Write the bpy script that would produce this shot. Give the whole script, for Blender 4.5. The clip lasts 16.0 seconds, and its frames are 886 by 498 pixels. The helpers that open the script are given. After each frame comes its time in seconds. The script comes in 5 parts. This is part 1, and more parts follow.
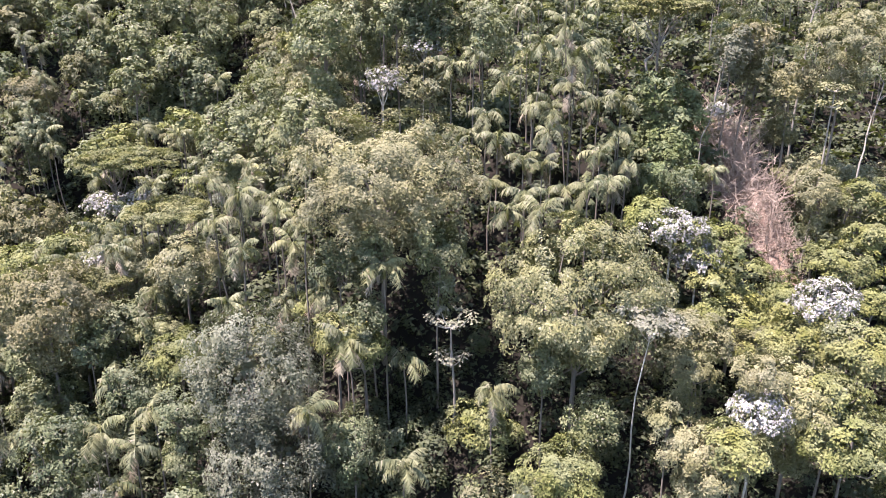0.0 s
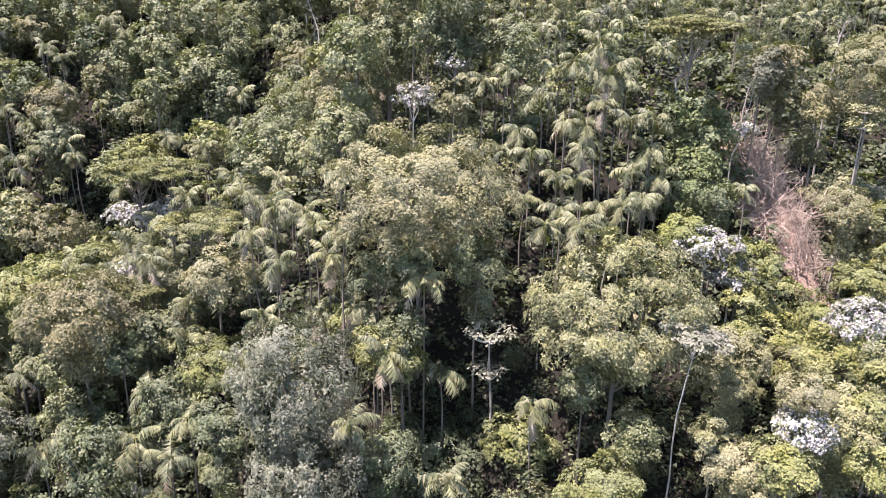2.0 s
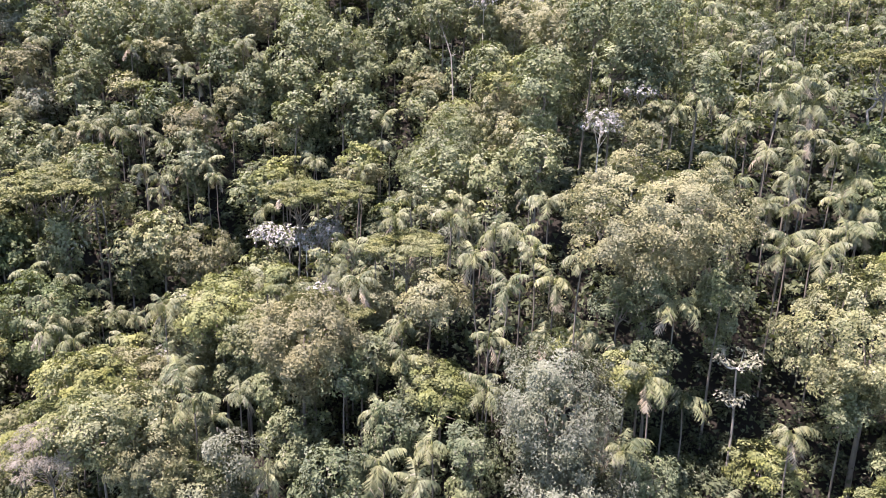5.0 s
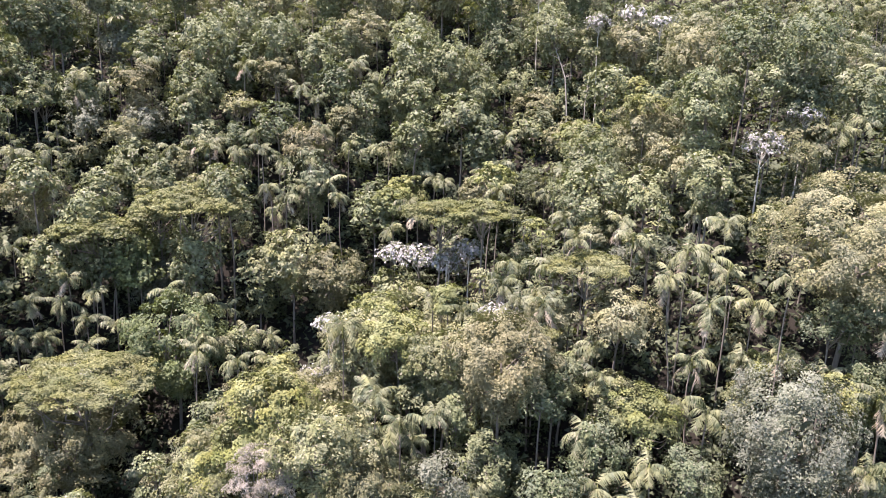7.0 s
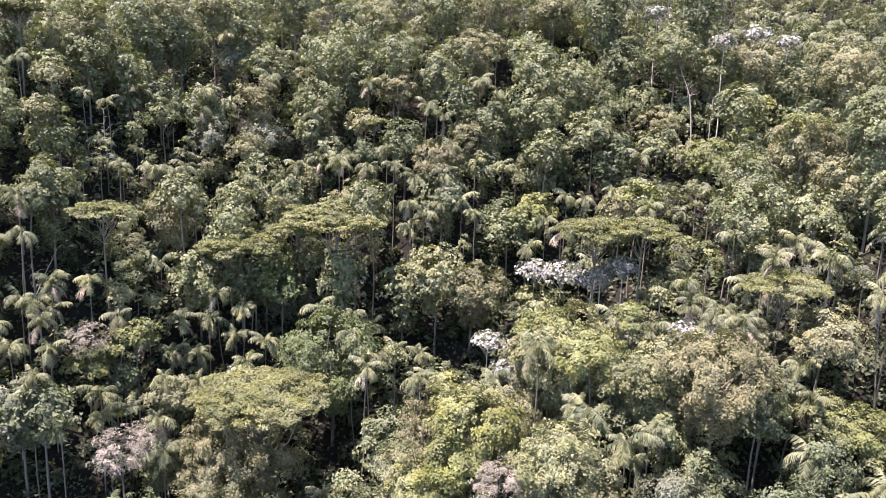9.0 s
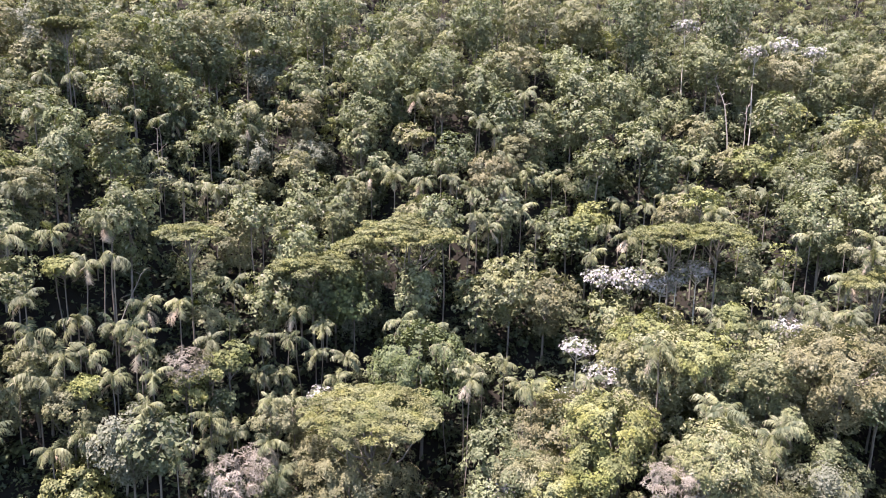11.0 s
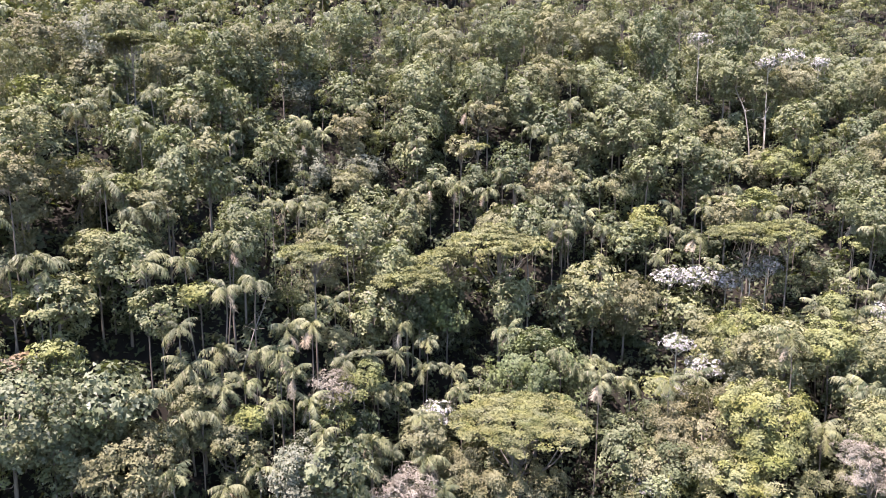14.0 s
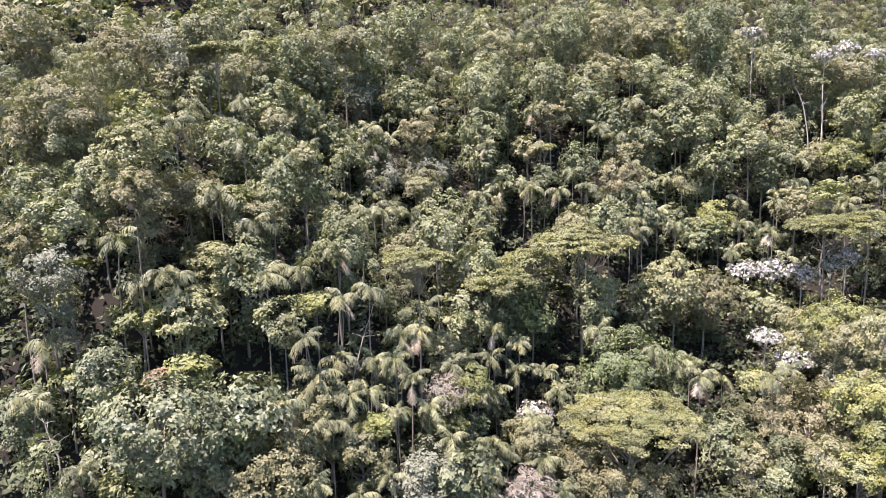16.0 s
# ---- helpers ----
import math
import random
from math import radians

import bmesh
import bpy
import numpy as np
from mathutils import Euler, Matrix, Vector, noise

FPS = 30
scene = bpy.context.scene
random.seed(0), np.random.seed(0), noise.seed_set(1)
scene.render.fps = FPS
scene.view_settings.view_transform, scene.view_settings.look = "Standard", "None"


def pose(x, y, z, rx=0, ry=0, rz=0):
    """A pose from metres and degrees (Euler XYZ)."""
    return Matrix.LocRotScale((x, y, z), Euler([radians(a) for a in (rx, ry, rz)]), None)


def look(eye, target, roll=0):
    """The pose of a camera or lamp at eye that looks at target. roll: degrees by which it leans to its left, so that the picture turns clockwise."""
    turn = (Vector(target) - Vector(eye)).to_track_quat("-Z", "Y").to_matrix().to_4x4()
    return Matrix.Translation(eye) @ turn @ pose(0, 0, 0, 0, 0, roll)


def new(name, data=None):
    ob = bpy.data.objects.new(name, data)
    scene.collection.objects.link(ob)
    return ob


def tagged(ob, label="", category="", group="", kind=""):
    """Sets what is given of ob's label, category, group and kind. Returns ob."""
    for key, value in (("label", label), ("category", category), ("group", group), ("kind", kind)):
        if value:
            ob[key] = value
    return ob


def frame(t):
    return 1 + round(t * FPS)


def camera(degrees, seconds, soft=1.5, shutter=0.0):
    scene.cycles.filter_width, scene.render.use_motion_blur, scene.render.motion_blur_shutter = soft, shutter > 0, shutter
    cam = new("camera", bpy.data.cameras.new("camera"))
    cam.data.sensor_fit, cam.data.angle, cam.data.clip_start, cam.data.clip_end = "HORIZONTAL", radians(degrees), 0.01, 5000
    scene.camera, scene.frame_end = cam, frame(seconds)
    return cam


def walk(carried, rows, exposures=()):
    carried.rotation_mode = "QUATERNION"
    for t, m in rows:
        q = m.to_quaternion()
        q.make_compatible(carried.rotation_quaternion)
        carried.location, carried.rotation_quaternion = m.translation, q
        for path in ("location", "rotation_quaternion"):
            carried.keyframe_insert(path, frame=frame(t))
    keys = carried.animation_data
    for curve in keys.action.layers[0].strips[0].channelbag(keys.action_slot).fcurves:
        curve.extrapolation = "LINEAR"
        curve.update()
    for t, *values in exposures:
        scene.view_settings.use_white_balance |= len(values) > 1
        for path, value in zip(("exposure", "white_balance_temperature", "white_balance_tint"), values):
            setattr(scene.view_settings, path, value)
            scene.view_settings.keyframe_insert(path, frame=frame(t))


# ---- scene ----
cam = camera(63.6, 16.0, soft=0.95)
METRES, EYE, TILT, LEAN, TURN = 110.0, 60.0, -18.0, 0.0, 0.0
ROWS = [
    (0.0, 0.0, 0.0, 0.0, 0.0, 0.0, -0.0),
    (0.5, -0.0023, -0.0004, -0.0001, -0.01, 0.34, -0.09),
    (1.0, -0.007, -0.0009, -0.0003, -0.1, 0.64, -0.29),
    (1.5, -0.016, -0.0016, -0.0005, -0.28, 0.92, -0.55),
    (2.0, -0.0305, -0.0024, -0.0006, -0.45, 1.19, -0.78),
    (2.5, -0.05, -0.0031, -0.0007, -0.55, 1.47, -1.0),
    (3.0, -0.0739, -0.0036, -0.0014, -0.59, 1.79, -1.19),
    (3.5, -0.1017, -0.004, -0.002, -0.64, 2.13, -1.35),
    (4.0, -0.1326, -0.004, -0.0029, -0.66, 2.47, -1.47),
    (6.5, -0.3114, -0.0012, -0.0073, -0.81, 4.34, -1.79),
    (7.0, -0.3488, -0.0008, -0.0077, -0.77, 4.69, -1.85),
    (7.5, -0.3873, -0.0006, -0.0087, -0.73, 5.03, -1.94),
    (8.0, -0.4266, -0.0008, -0.0093, -0.9, 5.32, -1.88),
    (8.5, -0.467, -0.0012, -0.0095, -0.73, 5.55, -2.0),
    (9.0, -0.5069, -0.0019, -0.0106, -0.47, 5.84, -2.15),
    (9.5, -0.5468, -0.0026, -0.0117, -0.51, 6.14, -2.12),
    (10.0, -0.5858, -0.0035, -0.0126, -1.01, 6.42, -1.79),
    (12.5, -0.7766, 0.0047, -0.0122, -12.58, 6.96, 3.83),
    (13.0, -0.8152, 0.0104, -0.0103, -13.21, 7.04, 4.03),
    (13.5, -0.8548, 0.0179, -0.0076, -13.67, 7.12, 4.14),
    (14.0, -0.8945, 0.0261, -0.0037, -14.06, 7.19, 4.34),
    (14.5, -0.9334, 0.0347, 0.0008, -14.33, 7.24, 4.9),
    (15.0, -0.9645, 0.0417, 0.0043, -14.25, 7.19, 5.38),
    (15.5, -0.9842, 0.0458, 0.0075, -14.19, 7.13, 5.78),
    (16.0, -0.9938, 0.0479, 0.0094, -14.24, 7.08, 6.08),
]
walk(cam, [(t, pose(0, 0, EYE, TILT, LEAN, TURN) @ pose(METRES * x, METRES * y, METRES * z, 90 + pitch, roll, yaw)) for t, x, y, z, yaw, pitch, roll in ROWS], exposures=((0.0, 2.43, 6520, 15.5), (16.0, 2.43, 6520, 15.5)))

# ---- world and sun ----
SUN_UP, SUN_FROM = 70.0, 254.0          # degrees above the horizon; compass bearing from +y, clockwise
world = bpy.data.worlds.new("sky")
scene.world = world
world.use_nodes = True
wn = world.node_tree.nodes
sky = wn.new("ShaderNodeTexSky")
sky.sky_type, sky.sun_disc = "NISHITA", False
sky.sun_elevation, sky.sun_rotation = radians(SUN_UP), radians(SUN_FROM)
world.node_tree.links.new(sky.outputs[0], wn["Background"].inputs[0])
wn["Background"].inputs[1].default_value = 0.108
sun = new("sun", bpy.data.lights.new("sun", "SUN"))
sun.data.energy, sun.data.angle, sun.data.color = 5.35, radians(0.53), (1.0, 0.86, 0.84)
sun_way = Vector((math.sin(radians(SUN_FROM)) * math.cos(radians(SUN_UP)), math.cos(radians(SUN_FROM)) * math.cos(radians(SUN_UP)), math.sin(radians(SUN_UP))))
sun.matrix_world = look(sun_way * 300, (0, 0, 0))


# ---- materials ----
def material(name):
    m = bpy.data.materials.new(name)
    m.use_nodes = True
    m.node_tree.nodes.clear()
    return m, m.node_tree.nodes, m.node_tree.links


def mix_colour(nodes, links, factor, a, b, blend="MIX"):
    n = nodes.new("ShaderNodeMix")
    n.data_type, n.blend_type = "RGBA", blend
    for socket, value in ((n.inputs[0], factor), (n.inputs[6], a), (n.inputs[7], b)):
        if isinstance(value, (tuple, float, int)):
            socket.default_value = (*value, 1) if isinstance(value, tuple) else value
        else:
            links.new(value, socket)
    return n.outputs[2]


def leaf_material(name, dark, light, odd, odd_share=0.04, gloss=0.1, rough=0.62, through_light=0.18, each=0.3):
    """Leaves: a spread from dark to light leaf by leaf, branch by branch and tree by tree, a few odd ones, a waxy coat, light shining through."""
    m, nodes, links = material(name)
    geo, info = nodes.new("ShaderNodeNewGeometry"), nodes.new("ShaderNodeObjectInfo")
    patch = nodes.new("ShaderNodeTexNoise")
    patch.inputs["Scale"].default_value, patch.inputs["Detail"].default_value = 0.42, 3
    links.new(geo.outputs["Position"], patch.inputs["Vector"])
    total = nodes.new("ShaderNodeMath")
    total.operation = "MULTIPLY_ADD"
    links.new(geo.outputs["Random Per Island"], total.inputs[0])
    total.inputs[1].default_value = each
    tuft = nodes.new("ShaderNodeTexNoise")
    tuft.inputs["Scale"].default_value, tuft.inputs["Detail"].default_value = 2.1, 1
    links.new(geo.outputs["Position"], tuft.inputs["Vector"])
    both_sizes = nodes.new("ShaderNodeMath")          # patches a few metres wide, and tufts of leaves
    both_sizes.operation = "MULTIPLY_ADD"
    links.new(tuft.outputs[0], both_sizes.inputs[0])
    both_sizes.inputs[1].default_value = 0.65
    links.new(patch.outputs[0], both_sizes.inputs[2])
    links.new(both_sizes.outputs[0], total.inputs[2])
    spread = nodes.new("ShaderNodeMapRange")
    spread.inputs[1].default_value, spread.inputs[2].default_value = 0.7, 0.85 + each
    links.new(total.outputs[0], spread.inputs[0])
    colour = mix_colour(nodes, links, spread.outputs[0], dark, light)
    few = nodes.new("ShaderNodeMath")
    few.operation = "LESS_THAN"
    links.new(geo.outputs["Random Per Island"], few.inputs[0])
    few.inputs[1].default_value = odd_share
    colour = mix_colour(nodes, links, few.outputs[0], colour, odd)
    tone = nodes.new("ShaderNodeHueSaturation")
    vary = nodes.new("ShaderNodeTexNoise")
    vary.inputs["Scale"].default_value, vary.inputs["Detail"].default_value = 0.5, 2
    links.new(geo.outputs["Position"], vary.inputs["Vector"])
    shift = nodes.new("ShaderNodeMath")
    shift.operation = "MULTIPLY_ADD"
    links.new(info.outputs["Random"], shift.inputs[0])
    shift.inputs[1].default_value = 0.4
    links.new(vary.outputs[0], shift.inputs[2])
    stand = nodes.new("ShaderNodeTexNoise")          # whole trees differ in depth of colour
    stand.inputs["Scale"].default_value, stand.inputs["Detail"].default_value = 0.24, 1
    links.new(geo.outputs["Position"], stand.inputs["Vector"])
    depth = nodes.new("ShaderNodeMath")
    depth.operation = "MULTIPLY_ADD"
    links.new(info.outputs["Random"], depth.inputs[0])
    depth.inputs[1].default_value = 0.18
    links.new(stand.outputs[0], depth.inputs[2])
    for source, span_low, span_high, low, high, target in (
            (shift.outputs[0], 0.35, 1.05, 0.486, 0.518, 0), (vary.outputs[0], 0.3, 0.7, 1.22, 0.82, 1), (depth.outputs[0], 0.38, 0.8, 1.18, 0.74, 2)):
        span = nodes.new("ShaderNodeMapRange")
        span.inputs[1].default_value, span.inputs[2].default_value = span_low, span_high
        span.inputs[3].default_value, span.inputs[4].default_value = low, high
        links.new(source, span.inputs[0])
        links.new(span.outputs[0], tone.inputs[target])
    links.new(colour, tone.inputs["Color"])
    coat = nodes.new("ShaderNodeBsdfPrincipled")
    links.new(tone.outputs[0], coat.inputs["Base Color"])
    coat.inputs["Roughness"].default_value = rough
    coat.inputs["Specular IOR Level"].default_value = gloss
    shine = nodes.new("ShaderNodeBsdfTranslucent")
    links.new(mix_colour(nodes, links, 0.6, tone.outputs[0], (0.16, 0.2, 0.03)), shine.inputs[0])
    both = nodes.new("ShaderNodeMixShader")
    both.inputs[0].default_value = through_light
    links.new(coat.outputs[0], both.inputs[1])
    links.new(shine.outputs[0], both.inputs[2])
    links.new(both.outputs[0], nodes.new("ShaderNodeOutputMaterial").inputs[0])
    return m


def rough_material(name, a, b, scale, rough=0.9, stretch=(1, 1, 1), bump=0.5):
    """Bark and earth: two tones in broad stains and fine grain, with relief."""
    m, nodes, links = material(name)
    at, fit_in = nodes.new("ShaderNodeTexCoord"), nodes.new("ShaderNodeMapping")
    fit_in.inputs["Scale"].default_value = stretch
    links.new(at.outputs["Object"], fit_in.inputs[0])
    broad, fine = nodes.new("ShaderNodeTexNoise"), nodes.new("ShaderNodeTexNoise")
    broad.inputs["Scale"].default_value, fine.inputs["Scale"].default_value = scale, scale * 9
    for n in (broad, fine):
        n.inputs["Detail"].default_value = 5
        links.new(fit_in.outputs[0], n.inputs["Vector"])
    colour = mix_colour(nodes, links, broad.outputs[0], a, b)
    colour = mix_colour(nodes, links, 0.5, colour, mix_colour(nodes, links, fine.outputs[0], a, b))
    relief = nodes.new("ShaderNodeBump")
    relief.inputs["Strength"].default_value = bump
    links.new(fine.outputs[0], relief.inputs["Height"])
    coat = nodes.new("ShaderNodeBsdfPrincipled")
    coat.inputs["Roughness"].default_value = rough
    coat.inputs["Specular IOR Level"].default_value = 0.08
    links.new(colour, coat.inputs["Base Color"])
    links.new(relief.outputs[0], coat.inputs["Normal"])
    links.new(coat.outputs[0], nodes.new("ShaderNodeOutputMaterial").inputs[0])
    return m


LEAF = {
    "green": leaf_material("leaf_green", (0.062, 0.075, 0.039), (0.14, 0.149, 0.086), (0.19, 0.182, 0.135)),
    "dark": leaf_material("leaf_dark", (0.04, 0.053, 0.031), (0.102, 0.114, 0.068), (0.145, 0.142, 0.105)),
    "emerald": leaf_material("leaf_emerald", (0.044, 0.058, 0.03), (0.104, 0.122, 0.06), (0.12, 0.135, 0.085)),
    "olive": leaf_material("leaf_olive", (0.094, 0.096, 0.053), (0.156, 0.152, 0.091), (0.175, 0.163, 0.112)),
    "brown": leaf_material("leaf_brown", (0.076, 0.075, 0.042), (0.14, 0.131, 0.08), (0.16, 0.146, 0.096)),
    "pale": leaf_material("leaf_pale", (0.078, 0.088, 0.046), (0.168, 0.167, 0.093), (0.21, 0.2, 0.14)),
    "grey": leaf_material("leaf_grey", (0.066, 0.074, 0.052), (0.124, 0.128, 0.098), (0.16, 0.156, 0.13)),
    "lime": leaf_material("leaf_lime", (0.075, 0.085, 0.034), (0.15, 0.156, 0.07), (0.18, 0.175, 0.085)),
    "flat": leaf_material("leaf_flat", (0.075, 0.084, 0.038), (0.142, 0.142, 0.07), (0.16, 0.152, 0.08), 0.05),
    "silver": leaf_material("leaf_silver", (0.15, 0.152, 0.142), (0.32, 0.308, 0.315), (0.0946, 0.106, 0.0626), 0.36),
    "slender": leaf_material("leaf_slender", (0.0883, 0.0976, 0.0701), (0.159, 0.157, 0.127), (0.179, 0.174, 0.157)),
    "broad": leaf_material("leaf_broad", (0.06, 0.073, 0.04), (0.138, 0.146, 0.092), (0.18, 0.187, 0.14)),
    "rust": leaf_material("leaf_rust", (0.075, 0.062, 0.042), (0.165, 0.128, 0.09), (0.12, 0.115, 0.07)),
    "bare": leaf_material("leaf_dry", (0.11, 0.099, 0.08), (0.215, 0.192, 0.168), (0.112, 0.0962, 0.072)),
    "palm": leaf_material("leaf_palm", (0.04, 0.051, 0.03), (0.134, 0.138, 0.078), (0.205, 0.186, 0.135), 0.05, 0.15, 0.55, each=0.16),
    "dry_palm": leaf_material("leaf_dry_palm", (0.13, 0.11, 0.085), (0.3, 0.255, 0.2), (0.22, 0.17, 0.12)),
    # dark, dull tone: the shade of the forest gaps is put into these leaves
    "under": leaf_material("leaf_under_shaded", (0.023, 0.029, 0.018), (0.064, 0.073, 0.042), (0.09, 0.097, 0.064), 0.05),
}
BARK = rough_material("bark", (0.06, 0.05, 0.042), (0.2, 0.18, 0.155), 0.9, stretch=(1, 1, 0.25))
PALE_BARK = rough_material("pale_bark", (0.24, 0.22, 0.19), (0.5, 0.47, 0.42), 0.8, stretch=(1, 1, 0.3))
POLE_BARK = rough_material("grey_bark", (0.1, 0.092, 0.08), (0.25, 0.232, 0.205), 0.8, stretch=(1, 1, 0.3))
# near black because the trees' shade is put into the floor's colour
SHADED_EARTH = rough_material("earth", (0.006, 0.0055, 0.0045), (0.016, 0.014, 0.011), 0.35)
SCAR = rough_material("bare_earth", (0.1, 0.068, 0.055), (0.25, 0.18, 0.15), 0.6)
DEAD = rough_material("dead_wood", (0.14, 0.108, 0.09), (0.35, 0.288, 0.246), 1.2, stretch=(1, 1, 0.3))


# ---- the hillside ----
HUMPS_X, HUMPS_Y, HUMP = range(-132, 50, 20), (36, 54, 72, 90, 108, 128), 14.5
HUMP_Z = ((-0.5, 0.4, 5.7, 7.6, 7.0, 2.7), (-1.8, -3.6, 7.4, 8.3, 6.8, 4.5), (-1.4, -4.6, -1.6, -3.5, -3.8, 5.7), (0.4, -3.3, -6.8, -2.8, -0.8, 2.3), (2.4, -0.3, -5.8, -4.4, 1.8, 4.2), (-3.5, -1.2, 0.4, -7.0, -0.2, 4.0), (-2.2, 0.4, 4.6, 0.3, 1.2, 1.5), (1.5, -0.9, 5.2, 4.0, 0.4, -0.3), (1.6, -3.8, 3.2, 1.7, 0.5, 0.2), (-0.1, -1.3, -0.2, -0.7, -0.0, -0.2))


def canopy(x, y):
    """Mean height of the tree tops at (x, y): a slope with spurs and a hollow."""
    yy, xx = np.clip(y, -160, 330), np.clip(x, -260, 200)
    z = 16.12 + 0.1047 * xx + 0.4598 * yy + 0.00818 * np.maximum(yy - 118, 0) ** 1.7
    for i, a in enumerate(HUMPS_X):
        for j, b in enumerate(HUMPS_Y):
            z = z + HUMP_Z[i][j] * np.exp(-((x - a) ** 2 + (y - b) ** 2) / (2 * HUMP * HUMP))
    return z


# shaded hollows between the trees: x, y, radius
HOLLOWS = ((-49, 95, 4.0), (-2, 54, 2.6), (25, 76, 3.4), (36.5, 70, 4.6), (-4, 50, 2.4), (-1, 43, 2.2), (-7, 44, 2.2), (15, 42, 2.0), (-41, 62, 2.6), (-66, 87, 3.0),
           (2, 87, 8.0), (-94, 78, 3.2), (-79, 82, 3.4), (-63, 93, 3.0), (-67, 72, 2.6), (-52, 80, 3.4), (-14, 57, 2.2), (-88, 75, 3.0), (-30, 97, 3.2), (-113, 75, 2.8),
           (-110, 68, 2.4), (-74, 101, 2.8), (-35, 81, 2.6), (-98, 64, 2.2))


def ground_height(x, y):
    z = canopy(x, y) - 10.4 + 0.7 * np.sin(x * 0.31 + 1.3 * np.sin(y * 0.17)) * np.sin(y * 0.27 + 0.8)
    for hx, hy, hr in HOLLOWS:
        z = z - 0.9 * hr * np.exp(-((x - hx) ** 2 + (y - hy) ** 2) / (1.6 * hr * hr))
    return z + 3.0 * np.exp(-((x - 30.5) ** 2 / 18 + (y - 67) ** 2 / 60))          # the landslip's steep, thinly grown face


def mesh_from(name, verts, faces, mat):
    """A mesh from arrays of vertices and of faces that all have as many corners."""
    me = bpy.data.meshes.new(name)
    verts, faces = np.asarray(verts, np.float32), np.asarray(faces, np.int32)
    n, k = faces.shape
    me.vertices.add(len(verts))
    me.vertices.foreach_set("co", verts.ravel())
    me.loops.add(n * k)
    me.loops.foreach_set("vertex_index", faces.ravel())
    me.polygons.add(n)
    me.polygons.foreach_set("loop_start", np.arange(0, n * k, k, dtype=np.int32))
    me.materials.append(mat)
    me.update(calc_edges=True)
    return me


def spaced(core_low, core_high, step, far_low, far_high):
    core = np.arange(core_low, core_high + step, step)
    grow = np.geomspace(1, 40, 14) - 1
    low = core_low - grow[1:] / 39 * (core_low - far_low)
    high = core_high + grow[1:] / 39 * (far_high - core_high)
    return np.concatenate([low[::-1], core, high])


gx, gy = spaced(-200, 160, 3, -2500, 2500), spaced(-60, 225, 3, -2500, 2500)
X, Y = np.meshgrid(gx, gy, indexing="ij")
idx = np.arange(X.size).reshape(X.shape)
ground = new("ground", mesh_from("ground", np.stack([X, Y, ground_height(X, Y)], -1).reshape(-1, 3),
                                 np.stack([idx[:-1, :-1], idx[1:, :-1], idx[1:, 1:], idx[:-1, 1:]], -1).reshape(-1, 4), SHADED_EARTH))
for p in ground.data.polygons:
    p.use_smooth = True
tagged(ground, "forest floor of leaf litter on a steep hillside, tree shade put into its colour", "ground", kind="structure")


# ---- how plants are made ----


def unit(v):
    return v / np.maximum(np.linalg.norm(v, axis=-1, keepdims=True), 1e-6)


def leaves(at, normal, length, width, rg, along=None, fold=0.18, three=False):
    """Leaf blades at the given places, with those normals: four-cornered and folded, or three-cornered. Gives vertices and faces."""
    n = len(at)
    along = rg.normal(size=(n, 3)) if along is None else along
    along = unit(along - normal * np.sum(along * normal, -1, keepdims=True))
    side = np.cross(normal, along)
    size = rg.uniform(0.65, 1.3, (n, 1))
    l, w = length * size, width * size
    if three:
        v = np.stack([at - along * l * 0.5, at + side * w * 0.55 + along * l * 0.3, at - side * w * 0.55 + along * l * 0.4], 1)
    else:
        lift = normal * w * fold
        v = np.stack([at - along * l * 0.5, at + side * w * 0.5 + lift, at + along * l * 0.5, at - side * w * 0.5 + lift], 1)
    k = v.shape[1]
    return v.reshape(-1, 3), np.arange(n * k).reshape(n, k)


